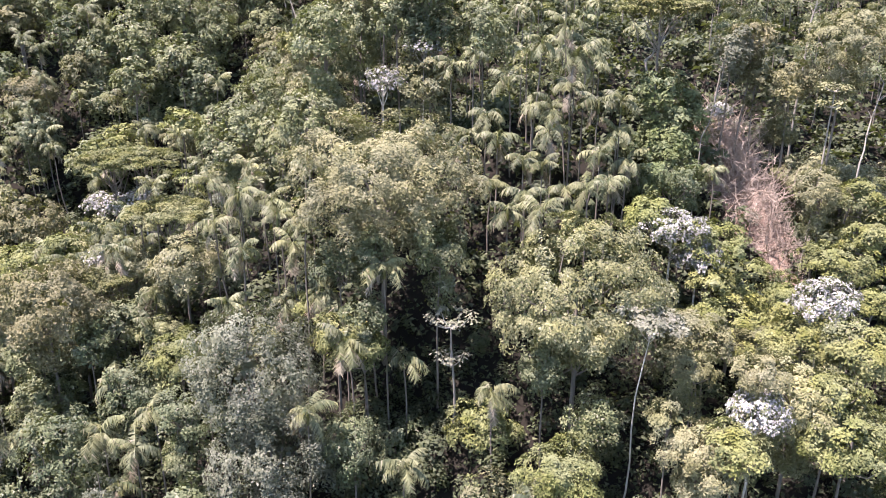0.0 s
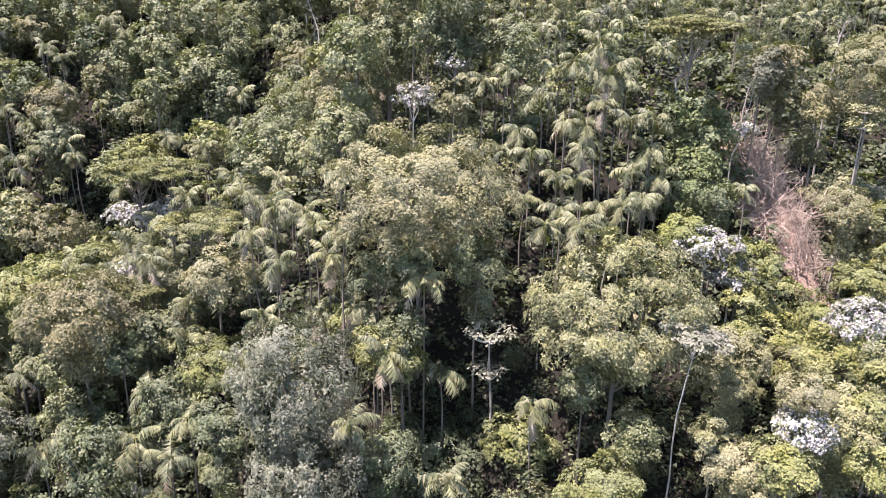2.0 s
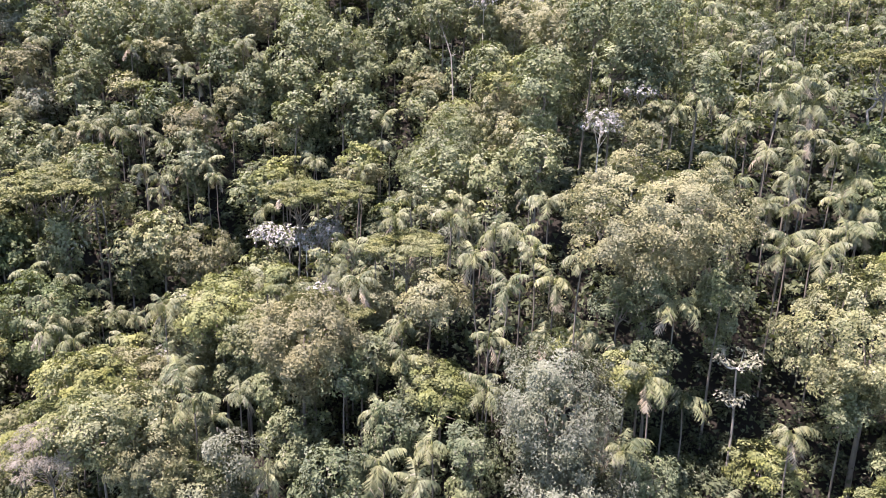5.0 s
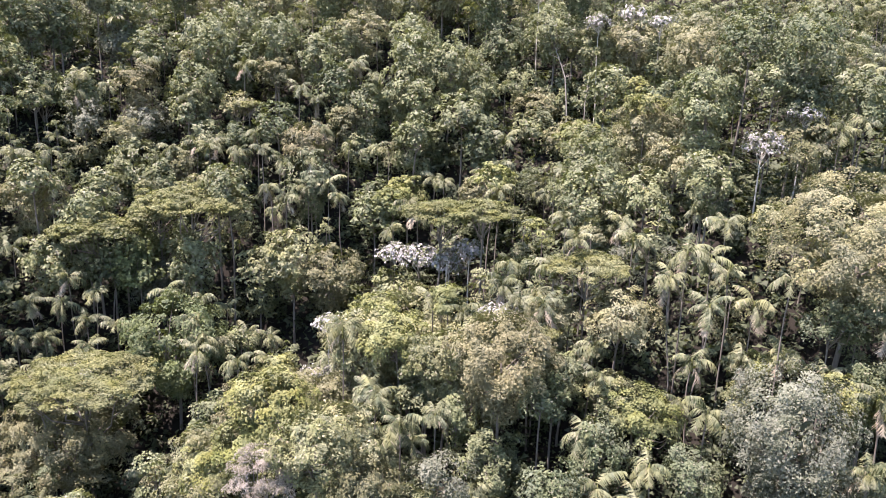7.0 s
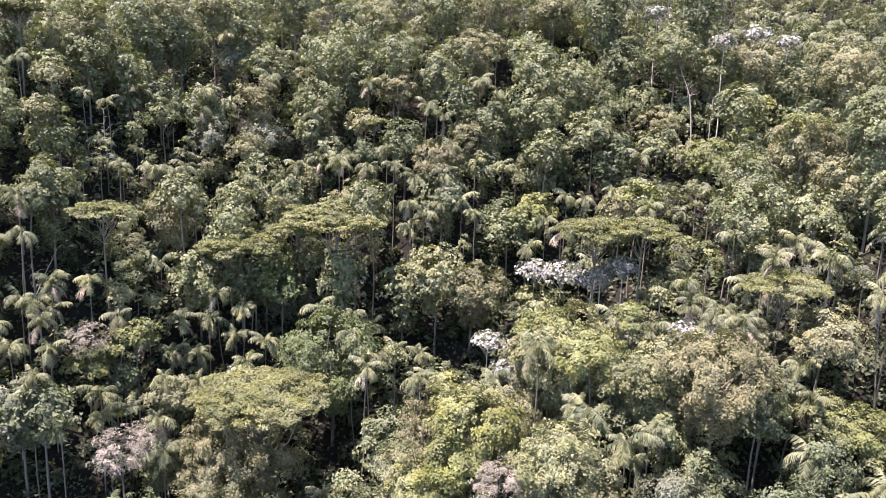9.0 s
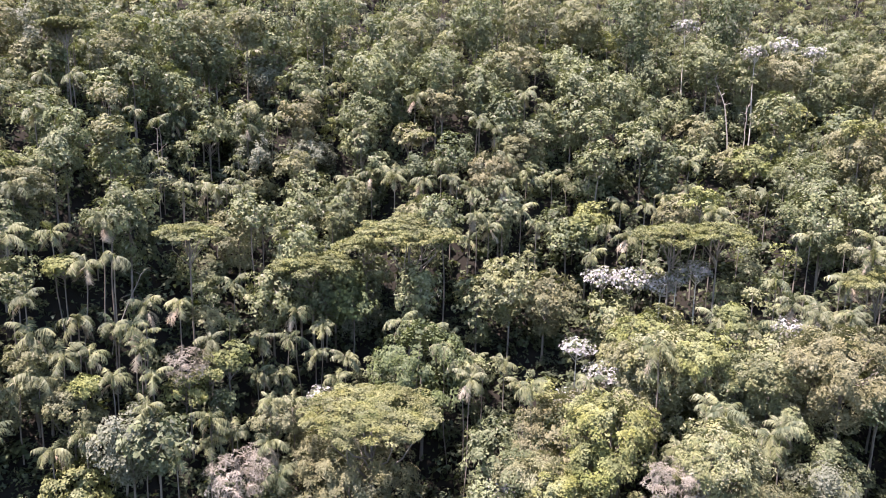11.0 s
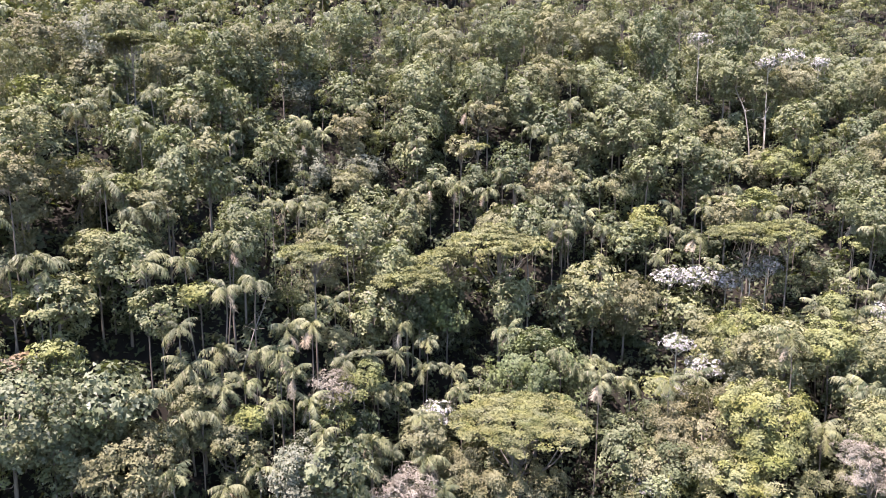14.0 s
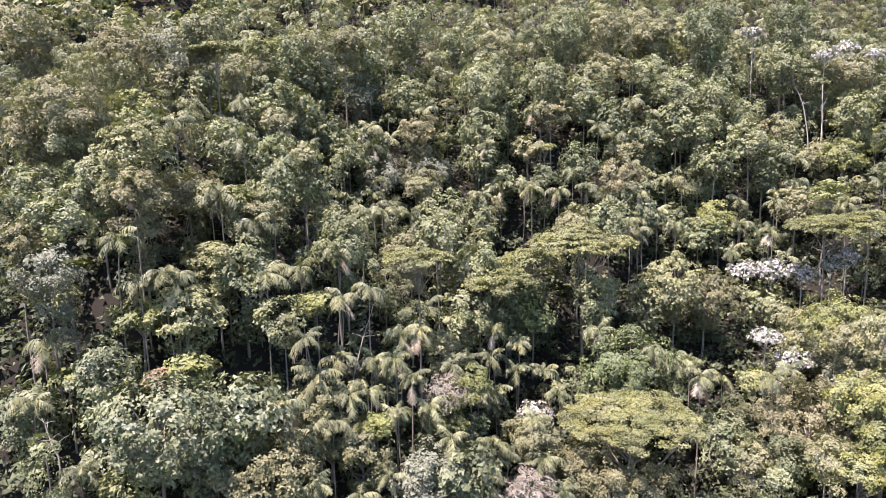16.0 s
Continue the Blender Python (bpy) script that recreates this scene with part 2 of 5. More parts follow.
def crown_arrays(r, tall, lumps, lump_r, length, width, cover, rg, flat=False, three=False, hang=0.0, core=True, drape=0.0, centres=None):
    """A crown of many leafy clumps round (0, 0, 0): r its radius, tall its height against its width; drape: how far climbers hang below it."""
    d = unit(rg.normal(size=(lumps * 4, 3)))
    d = d[d[:, 2] > (0.0 if flat else -0.5)][:lumps]
    reach = rg.uniform(0.32 if r < 4 else 0.5, 1.1, (len(d), 1)) ** 0.6
    c = d * reach * (r - lump_r * 0.6) * np.array([1, 1, tall])
    if flat:
        far_out = np.sqrt(rg.random(len(d))) * (r - lump_r * 0.5)
        c[:, :2] = unit(d[:, :2]) * far_out[:, None]
        c[:, 2] = r * tall * (0.7 - 0.5 * (far_out / r) ** 2) + rg.normal(size=len(c)) * 0.05 * r
    if drape:
        n = int(lumps * 0.44)
        down, turn = rg.random(n) ** 0.8, rg.uniform(0, 6.28, n)
        wide = r * (0.6 - 0.3 * down) * rg.uniform(0.5, 1.0, n)
        c = np.concatenate([c, np.stack([wide * np.cos(turn), wide * np.sin(turn), -r * tall * 0.35 - down * drape * r], -1)])
    if centres is not None:
        c = centres
    lr = lump_r * rg.uniform(0.65, 1.3, len(c))
    blade = length * width * 0.5
    count = np.maximum(6, (cover * 4 * np.pi * lr * lr * 0.46 / blade)).astype(int)
    pick = np.repeat(np.arange(len(c)), count)
    n = len(pick)
    away = unit(c * np.array([1, 1, 1 if centres is None and not drape else 0.3]) + np.array([0, 0, 0.01]))
    out = unit(rg.normal(size=(n, 3)) * 0.8 + np.array([0, 0, 0.6]) + away[pick] * 0.6)
    squash = np.array([1.25, 1.25, 0.36]) if flat else np.array([1.15, 1.15, 0.8])
    at = c[pick] + out * squash * (lr[pick] * rg.uniform(0.82, 1.06, n))[:, None]
    at[:, 2] -= hang * rg.random(n) ** 3 * r
    normal = unit(out * 0.4 + away[pick] * (0.1 if flat else 0.7) + np.array([0, 0, 0.4]) + rg.normal(size=(n, 3)) * 0.44)
    along = out * 0.6 + rg.normal(size=(n, 3)) * 0.7 + np.array([0, 0, -0.35])
    shell = leaves(at, normal, length, width, rg, along, three=three)
    if not core:
        return shell, c
    # shaded leaves inside, so that the crown is not hollow
    m = int(12 * r * r * (0.5 if flat else tall))
    inner = unit(rg.normal(size=(m, 3))) * np.array([1, 1, 0.25 if flat else tall]) * r * (0.75 if flat else 0.56) * rg.uniform(0.5, 1.0, (m, 1))
    inner[:, 2] += r * tall * 0.3 if flat else -0.14 * r
    core = leaves(inner, unit(inner + rg.normal(size=(m, 3)) * 0.3 * r), 0.5, 0.42, rg, three=three)
    return joined([shell, core]), c


def tube(points, radii, sides=6):
    """A tapering round stem along points."""
    points, ring = np.asarray(points, float), np.arange(sides) * 2 * np.pi / sides
    way = unit(np.gradient(points, axis=0))
    a = unit(np.cross(way, np.array([0.31, 0.77, 0.1])))
    b = np.cross(way, a)
    v = points[:, None] + (a[:, None] * np.cos(ring)[None, :, None] + b[:, None] * np.sin(ring)[None, :, None]) * np.asarray(radii)[:, None, None]
    i = np.arange(len(points) * sides).reshape(len(points), sides)
    f = np.stack([i[:-1], np.roll(i, -1, 1)[:-1], np.roll(i, -1, 1)[1:], i[1:]], -1).reshape(-1, 4)
    return v.reshape(-1, 3), f


def joined(pieces):
    vs, fs, base = [], [], 0
    for v, f in pieces:
        vs.append(v)
        fs.append(f + base)
        base += len(v)
    return np.concatenate(vs), np.concatenate(fs)


def stem(height, r, bend, rg, n=7):
    s = np.linspace(0, 1, n)
    turn = rg.uniform(0, 6.28)
    off = bend * height * (s ** 1.6 + 0.25 * np.sin(s * 7 + turn))
    p = np.stack([off * np.cos(turn), off * np.sin(turn), s * height], -1)
    p[:, :2] -= p[-1, :2]
    return p, r * (1 - 0.55 * s)


KINDS = {
    # tall, clump size, leaf length, leaf width, cover, flat, hang, words for the label
    "green": (0.98, 0.85, 0.27, 0.13, 0.75, False, 0.2, "mid-green rainforest tree with a dense rounded crown"),
    "dark": (1.15, 0.85, 0.27, 0.14, 0.75, False, 0.35, "dark green rainforest tree hung with climbers"),
    "emerald": (0.95, 0.85, 0.26, 0.14, 0.78, False, 0.15, "deep green tree with a dense, round, glossy crown"),
    "olive": (0.82, 0.8, 0.23, 0.095, 0.75, False, 0.1, "olive-brown rainforest tree with a fine-leaved domed crown"),
    "brown": (0.8, 0.78, 0.23, 0.1, 0.74, False, 0.1, "brownish rainforest tree with a drying fine-leaved crown"),
    "pale": (0.85, 0.78, 0.29, 0.125, 0.75, False, 0.08, "pale yellow-green tree with large leaves in rosettes"),
    "grey": (1.0, 0.75, 0.23, 0.1, 0.75, False, 0.3, "grey-green tree draped with hanging climbers"),
    "lime": (0.75, 0.85, 0.25, 0.125, 0.8, False, 0.1, "bright yellow-green low tree with a bushy crown"),
    "flat": (0.6, 0.9, 0.2, 0.09, 0.8, True, 0.0, "flat-topped tree with feathery yellow-green foliage"),
    "silver": (0.6, 0.55, 0.23, 0.13, 0.7, False, 0.08, "silver-leaved tree with large whitish lobed leaves"),
    "slender": (0.6, 0.8, 0.40, 0.26, 0.8, True, 0.05, "slender pale-trunked tree with a grey-green umbrella crown"),
    "broad": (0.7, 0.75, 0.36, 0.24, 0.7, False, 0.15, "spreading tree with very large pale green leaves"),
    "rust": (0.9, 0.9, 0.34, 0.2, 0.8, False, 0.1, "small tree with rust-brown withering leaves"),
    "bare": (0.9, 0.7, 0.4, 0.05, 0.4, False, 0.0, "nearly leafless tree with pinkish-grey dry twigs"),
}
SIZES = (1.3, 1.9, 2.5, 3.2, 4.2, 5.6, 7.2)
shared = {}


def crown_mesh(kind, size, variant, fine):
    key = kind, size, variant, fine
    if key not in shared:
        tall, clump, length, width, cover, flat, hang, _ = KINDS[kind]
        rg = np.random.default_rng(abs(sum(ord(ch) for ch in kind) * 131 + int(size * 10) * 17 + variant))
        lump_r = clump * (0.46 + 0.06 * size)
        lumps = int(3 + (2.3 if flat else 2.1) * (size / lump_r) ** 2)
        drape = 0 if flat or kind in ("silver", "bare", "rust", "lime") else (2.0, 1.9, 1.7, 1.5, 0.8, 0.5, 0.35)[SIZES.index(size)] * ((0, 0.5, 1.0)[variant % 3] if size < 4 else 1)
        (v, f), c = crown_arrays(size, tall, lumps, lump_r, length * fine, width * fine, cover, rg, flat, True, hang, kind != "bare", drape)
        shared[key] = mesh_from(kind + "_crown", v, f, LEAF[kind]), c
    return shared[key]


LIMBED = ("flat", "slender", "silver", "bare")          # their limbs show, and are parts of their own


def trunk_mesh(kind, size, variant, height, fine):
    """A trunk of that height up to the crown's middle, and the limbs that reach the crown's clumps."""
    h = max(3.0, round(height / 2) * 2)
    key = "trunk", kind, size, variant, h, fine
    if key not in shared:
        rg = np.random.default_rng(int(h * 10) + variant + int(size * 10))
        _, c = crown_mesh(kind, size, variant, fine)
        thick = (0.05 + 0.036 * size) * (0.6 if kind == "slender" else 0.85)
        bark = PALE_BARK if kind in ("silver", "slender") else BARK
        p, rr = stem(h, thick, 0.03 if kind != "slender" else 0.09, rg)
        trunk, limbs = tube(p, rr), []
        for target in c[:: max(1, len(c) // (14 if kind == "bare" else 9))]:
            low = h - size * rg.uniform(0.35, 0.95) * (0.5 if kind == "slender" else 1.0)
            fork = np.array([np.interp(max(low, 0.4 * h), p[:, 2], p[:, k]) for k in range(3)])
            end = np.array([0, 0, h]) + target * 0.92
            mid = (fork + end) / 2 + np.array([0, 0, -0.12 * size]) + rg.normal(size=3) * 0.1 * size
            bend = (mid + end) / 2 + rg.normal(size=3) * 0.08 * size
            limbs.append(tube([fork, mid, bend, end], [thick * 0.42, thick * 0.3, thick * 0.2, thick * 0.08], 5))
        if kind in LIMBED:
            data = mesh_from(kind + "_trunk", *trunk, bark), [mesh_from("limb", *piece, bark) for piece in limbs]
        else:
            data = mesh_from(kind + "_trunk", *joined([trunk] + limbs), bark), []
        for me in (data[0], *data[1]):
            for poly in me.polygons:
                poly.use_smooth = True
        shared[key] = data
    return (*shared[key], h)


def frond_arrays(variant, rise, fall, length, pairs, three):
    """One feathery palm leaf along +x from its foot: an arching rib and two rows of hanging leaflets."""
    rg = np.random.default_rng(50 + variant)
    s = np.linspace(0, 1, 7)
    angle = np.radians(rise - (rise + fall) * s ** 1.15)
    step = length / 6
    rib = np.stack([np.cumsum(np.cos(angle)) * step, 0.08 * np.sin(s * 4 + variant), np.cumsum(np.sin(angle)) * step], -1)
    rib -= rib[0]
    pieces = []
    t = np.linspace(0.14, 0.99, pairs)
    at = np.stack([np.interp(t, s, rib[:, k]) for k in range(3)], -1)
    way = unit(np.stack([np.interp(t, s, unit(np.gradient(rib, axis=0))[:, k]) for k in range(3)], -1))
    over = np.cross(way, np.array([0, 1.0, 0]))
    over = over * np.sign(over[:, 2:3] + 1e-6)
    for sign in (-1, 1):
        out = unit(np.array([0, sign * 1.0, 0]) + way * 0.45 - over * rg.uniform(-0.3, 1.0, len(t))[:, None])
        ll = length * 0.29 * np.sin(np.pi * (0.14 + 0.76 * t)) ** 0.6 * rg.uniform(0.8, 1.15, len(t))
        w = length / pairs * 0.8
        mid = at + out * (ll * 0.5)[:, None]
        tip = at + out * (ll * 0.9)[:, None] + np.array([0, 0, -0.6]) * ll[:, None]
        corners = [at - way * w * 0.7, at + way * w * 0.7, tip] if three else [at, mid + way * w, tip, mid - way * w]
        k = len(corners)
        pieces.append((np.stack(corners, 1).reshape(-1, 3), np.arange(len(t) * k).reshape(-1, k)))
    return joined(pieces)


ARCHES = ((75, 12), (66, 38), (56, 60), (44, 72), (26, 74), (6, 80))
FRONDS = [mesh_from("frond", *frond_arrays(i, up, down, 2.6, 26, True), LEAF["palm"]) for i, (up, down) in enumerate(ARCHES)]
DRY_FROND = mesh_from("dry_frond", *frond_arrays(9, -20, 88, 2.2, 22, True), LEAF["dry_palm"])
v_shaft, f_shaft = tube([(0, 0, 0), (0, 0, 0.5), (0, 0, 0.95), (0, 0, 1.15)], [0.085, 0.11, 0.08, 0.03], 7)
SHAFT = mesh_from("crownshaft", v_shaft, f_shaft, LEAF["lime"])
planted, clearings, counts = [], [(hx, hy, hr * 0.9) for hx, hy, hr in HOLLOWS], {}


def palm_pose(rg, i, n):
    tilt = rg.uniform(-12, 10)
    return pose(0, 0, 0, rg.uniform(-12, 12), tilt, 360 * i / n + rg.uniform(-14, 14))


def palm_trunk(h, lean):
    key = "palm_trunk", round(h), lean
    if key not in shared:
        rg = np.random.default_rng(int(round(h)) * 5 + lean)
        p, rr = stem(round(h), 0.1, (0.015, 0.035, 0.06)[lean], rg)
        shared[key] = mesh_from("palm_trunk", *tube(p, 0.06 + 0.4 * (rr - 0.05)), BARK)
        for poly in shared[key].polygons:
            poly.use_smooth = True
    return shared[key]


def plant(kind, x, y, z, r):
    """A tree whose crown is centred at (x, y, z), with radius r."""
    i = counts[kind] = counts.get(kind, 0) + 1
    rg = np.random.default_rng(i * 7 + len(kind))
    foot = float(ground_height(np.float64(x), np.float64(y))) - 0.15
    if kind == "palm":
        height = max(3.0, z - foot - 0.3)
        root = new("palm_tree")
        root.matrix_world = pose(x, y, foot, 0, 0, rg.uniform(0, 360))
        trunk = new("trunk", palm_trunk(height, i % 3))
        trunk.parent = root
        trunk.scale = 1, 1, height / round(height)
        shaft = new("crownshaft", SHAFT)
        shaft.parent, shaft.location = root, (0, 0, height - 0.3)
        n = int(rg.integers(10, 14))
        size = r / 1.95 * rg.uniform(0.9, 1.12)
        for k in range(n):
            leaf = new("frond", FRONDS[int(rg.integers(0, 6))])
            leaf.parent = root
            leaf.matrix_basis = Matrix.Translation((0, 0, height + 0.6)) @ palm_pose(rg, k, n) @ Matrix.Scale(size * rg.uniform(0.6, 1.12), 4)
        for k in range((1, 0, 2)[i % 3]):
            leaf = tagged(new("frond", DRY_FROND), "dead brown hanging frond")
            leaf.parent = root
            leaf.matrix_basis = Matrix.Translation((0, 0, height + 0.2)) @ palm_pose(rg, rg.uniform(0, n), n)
        tagged(root, "slender palm with arching feathery fronds on the forested slope", "palm tree", "palms on the slope")
        planted.append((x, y, 1.5))
        return root
    r *= 1.0 if KINDS[kind][5] else 1.07 if kind in ("green", "dark") else 1.14
    size = min(SIZES, key=lambda s: abs(math.log(s / r)))
    variant = i % (3 if size < 4 else 2 if size < 5 else 8)
    away = math.hypot(y, 60 - z)          # from the line of flight: the nearer, the finer the leaves
    fine = 0.9 if away < 56 else 1.1 if away < 66 else 1.4 if away < 84 else 1.85
    crown_data, _ = crown_mesh(kind, size, variant, fine)
    height = max(2.0, z - foot)
    trunk_data, limb_data, h = trunk_mesh(kind, size, variant, height, fine)
    root = new(kind_names[kind])
    root.matrix_world = pose(x, y, foot, 0, 0, 137.5 * i)
    if kind == "slender":          # its trunk leans
        root.matrix_world = pose(x - 2.2, y, foot, 0, math.degrees(math.atan2(2.2, height)), 0)
        height = math.hypot(height, 2.2)
    trunk, crown = new("trunk", trunk_data), new("crown", crown_data)
    trunk.parent = crown.parent = root
    s = r / size
    trunk.scale = s, s, height / h
    for me in limb_data:
        new("limb", me).parent = trunk
    crown.location, crown.scale = (0, 0, height), (s, s, s * rg.uniform(0.9, 1.1))
    tagged(root, KINDS[kind][-1] + " on the hillside", "tree", kind_groups[kind])
    planted.append((x, y, r * 0.9))
    return root


kind_names = {k: "rainforest_tree" for k in KINDS}
kind_names.update(silver="silver_leaved_tree", flat="flat_topped_tree", slender="slender_tree", bare="leafless_tree", broad="large_leaved_tree")
kind_groups = {k: k.replace("bare", "leafless").replace("flat", "flat-topped") + " trees of the forest" for k in KINDS}

# ---- the trees that stand out ----
plant("green", -128.5, 79.4, 53.6, 2.8)
plant("green", -126.0, 83.2, 58.7, 2.7)
plant("green", -124.7, 69.9, 51.9, 2.5)
plant("green", -122.5, 75.6, 54.1, 2.7)
plant("green", -114.2, 97.0, 64.1, 2.0)
plant("green", -112.8, 76.3, 52.0, 1.8)
plant("green", -110.8, 85.9, 57.2, 2.9)
plant("green", -110.3, 73.0, 45.9, 3.3)
plant("green", -110.0, 77.6, 51.3, 2.4)
plant("green", -107.2, 69.0, 42.2, 2.2)
plant("green", -107.1, 79.3, 53.1, 2.5)
plant("green", -107.0, 94.1, 60.9, 2.0)
plant("green", -106.8, 81.6, 55.2, 2.8)
plant("green", -105.6, 101.6, 63.0, 3.2)
plant("green", -103.2, 86.1, 51.8, 3.1)
plant("green", -102.5, 111.2, 67.8, 3.2)
plant("green", -102.0, 106.2, 60.3, 3.4)
plant("green", -100.8, 77.0, 46.1, 2.7)
plant("green", -100.4, 112.3, 65.3, 3.1)
plant("green", -99.9, 79.7, 47.2, 3.2)
plant("green", -96.5, 104.1, 54.6, 2.4)
plant("green", -92.9, 110.2, 55.2, 3.5)
plant("green", -89.6, 121.6, 69.7, 3.4)
plant("green", -88.1, 87.1, 45.8, 2.6)
plant("green", -85.5, 84.7, 36.1, 3.2)
plant("green", -84.3, 96.9, 42.8, 3.2)
plant("green", -84.2, 117.2, 62.3, 3.2)
plant("green", -83.4, 65.2, 22.0, 2.2)
plant("green", -82.5, 87.9, 40.7, 3.2)
plant("green", -82.3, 103.7, 45.5, 3.7)
plant("green", -82.0, 126.2, 74.1, 3.9)
plant("green", -78.3, 102.5, 43.5, 3.5)
plant("green", -75.7, 107.9, 52.9, 3.3)
plant("green", -74.6, 109.2, 57.5, 3.5)
plant("green", -74.0, 93.1, 36.3, 3.2)
plant("green", -73.8, 112.7, 63.7, 4.0)
plant("green", -73.1, 106.9, 49.3, 3.3)
plant("green", -72.7, 129.5, 71.0, 3.2)
plant("green", -70.7, 118.6, 66.0, 3.8)
plant("green", -69.0, 136.1, 73.2, 4.0)
plant("green", -67.6, 85.2, 36.7, 3.1)
plant("green", -67.8, 123.8, 66.1, 3.6)
plant("green", -64.8, 88.5, 45.4, 3.1)
plant("green", -63.5, 112.3, 64.6, 3.6)
plant("green", -60.3, 68.8, 23.1, 3.3)
plant("green", -57.2, 110.9, 62.1, 3.0)
plant("green", -56.3, 119.6, 73.4, 4.0)
plant("green", -54.7, 114.1, 64.1, 3.5)
plant("green", -49.7, 105.5, 48.6, 3.2)
plant("green", -49.1, 106.3, 55.8, 3.2)
plant("green", -46.9, 94.3, 41.1, 3.3)
plant("green", -43.9, 104.8, 57.9, 3.2)
plant("green", -43.1, 85.1, 33.3, 3.3)
plant("green", -42.9, 114.6, 65.6, 3.8)
plant("green", -41.9, 103.9, 41.9, 3.6)
plant("green", -41.7, 107.8, 62.8, 3.9)
plant("green", -41.4, 98.4, 51.6, 3.3)
plant("green", -41.4, 102.5, 56.7, 3.1)
plant("green", -39.3, 59.9, 34.7, 2.5)
plant("green", -38.5, 60.0, 31.2, 3.0)
plant("green", -36.9, 106.8, 61.3, 3.6)
plant("green", -36.2, 55.5, 31.8, 1.7)
plant("green", -35.3, 99.3, 54.4, 3.3)
plant("green", -33.2, 53.3, 28.7, 3.0)
plant("green", -33.5, 112.8, 61.3, 3.5)
plant("green", -32.8, 107.2, 58.1, 3.5)
plant("green", -28.2, 55.5, 35.0, 2.3)
plant("green", -28.5, 113.9, 64.7, 3.5)
plant("green", -26.8, 57.5, 35.1, 2.4)
plant("green", -25.9, 112.5, 58.7, 3.5)
plant("green", -24.5, 104.7, 52.7, 3.4)
plant("green", -22.1, 108.9, 66.9, 3.7)
plant("green", -21.5, 76.7, 47.9, 4.4)
plant("green", -20.3, 83.4, 51.6, 3.5)
plant("green", -19.6, 77.2, 42.2, 3.0)
plant("green", -19.6, 108.5, 56.3, 3.6)
plant("green", -19.0, 45.8, 29.2, 1.6)
plant("green", -16.5, 73.4, 48.4, 2.6)
plant("green", -15.9, 98.6, 58.8, 3.3)
plant("green", -12.9, 100.5, 51.6, 3.5)
plant("green", -13.0, 109.4, 59.9, 3.6)
plant("green", -12.7, 66.8, 51.0, 2.8)
plant("green", -11.7, 72.7, 58.0, 3.3)
plant("green", -8.8, 80.1, 58.3, 3.5)
plant("green", -6.3, 104.4, 63.0, 3.5)
plant("green", -5.7, 51.6, 43.2, 1.9)
plant("green", -4.6, 73.7, 60.0, 2.4)
plant("green", -1.7, 103.3, 64.5, 3.6)
plant("green", -0.1, 51.1, 43.4, 2.3)
plant("green", 3.6, 72.6, 58.4, 2.9)
plant("green", 6.9, 44.9, 37.1, 1.7)
plant("green", 10.3, 42.8, 33.9, 2.1)
plant("green", 28.2, 45.3, 38.7, 1.7)
plant("slender", 13.5, 42.2, 41.0, 2.2)
plant("dark", -127.3, 66.2, 36.1, 2.9)
# an olive tree given dark leaves in place of the shade on it
plant("dark", -121.6, 64.8, 39.7, 2.8)
plant("dark", -98.1, 107.6, 57.3, 3.0)
plant("dark", -97.8, 115.2, 65.8, 3.4)
plant("dark", -89.1, 71.4, 28.3, 1.7)
plant("dark", -79.3, 87.7, 35.0, 3.2)
plant("dark", -68.9, 113.3, 60.3, 3.4)
plant("emerald", -67.7, 76.5, 28.9, 5.2)
plant("emerald", -78.0, 88.6, 36.6, 3.4)
plant("emerald", -75.6, 87.0, 34.4, 2.4)
plant("dark", -67.0, 103.3, 50.0, 2.4)
plant("dark", -61.5, 102.7, 52.4, 3.1)
plant("dark", -55.8, 97.5, 45.0, 3.6)
plant("dark", -53.4, 107.7, 57.9, 3.3)
plant("dark", -47.5, 99.0, 43.0, 2.4)
plant("dark", -45.8, 108.9, 51.0, 3.5)
plant("dark", -44.6, 52.6, 28.7, 2.1)
plant("dark", -39.4, 104.6, 48.5, 3.1)
plant("dark", -32.7, 98.7, 51.5, 3.4)
plant("dark", -31.9, 115.5, 73.1, 4.0)
plant("dark", -29.2, 53.6, 34.3, 2.0)
plant("dark", -29.1, 47.1, 28.0, 3.1)
plant("dark", -25.0, 51.4, 30.8, 2.7)
plant("dark", -19.1, 46.8, 31.6, 2.1)
plant("dark", -18.5, 111.2, 74.3, 3.7)
plant("dark", -10.6, 90.9, 57.0, 3.0)
plant("dark", -7.9, 51.4, 42.0, 2.1)
plant("dark", -6.6, 44.1, 31.3, 2.1)
plant("dark", -6.0, 48.7, 38.9, 1.8)
# olive crown in a shaded recess: its shade is put in as dark leaves
plant("dark", -6.1, 77.2, 64.4, 3.2)
plant("dark", -3.7, 47.9, 27.9, 2.6)
# two more olive crowns of that recess, darkened by leaf colour for shade
plant("dark", -2.0, 73.3, 63.3, 3.5)
plant("dark", -1.2, 73.5, 58.9, 2.8)
plant("emerald", 18.4, 63.9, 45.8, 1.5)
plant("emerald", 20.2, 67.5, 53.0, 2.3)
plant("emerald", 20.6, 63.3, 46.4, 2.5)
plant("emerald", 20.8, 67.1, 48.9, 2.8)
plant("emerald", 22.1, 68.4, 50.5, 3.0)
plant("grey", 26.6, 68.0, 57.4, 1.9)
plant("brown", 28.6, 68.6, 58.4, 1.9)
plant("brown", 29.2, 68.4, 54.6, 1.4)
plant("grey", -124.9, 67.0, 48.3, 2.4)
plant("grey", -116.4, 100.1, 68.5, 3.3)
plant("grey", -95.6, 62.9, 28.1, 3.2)
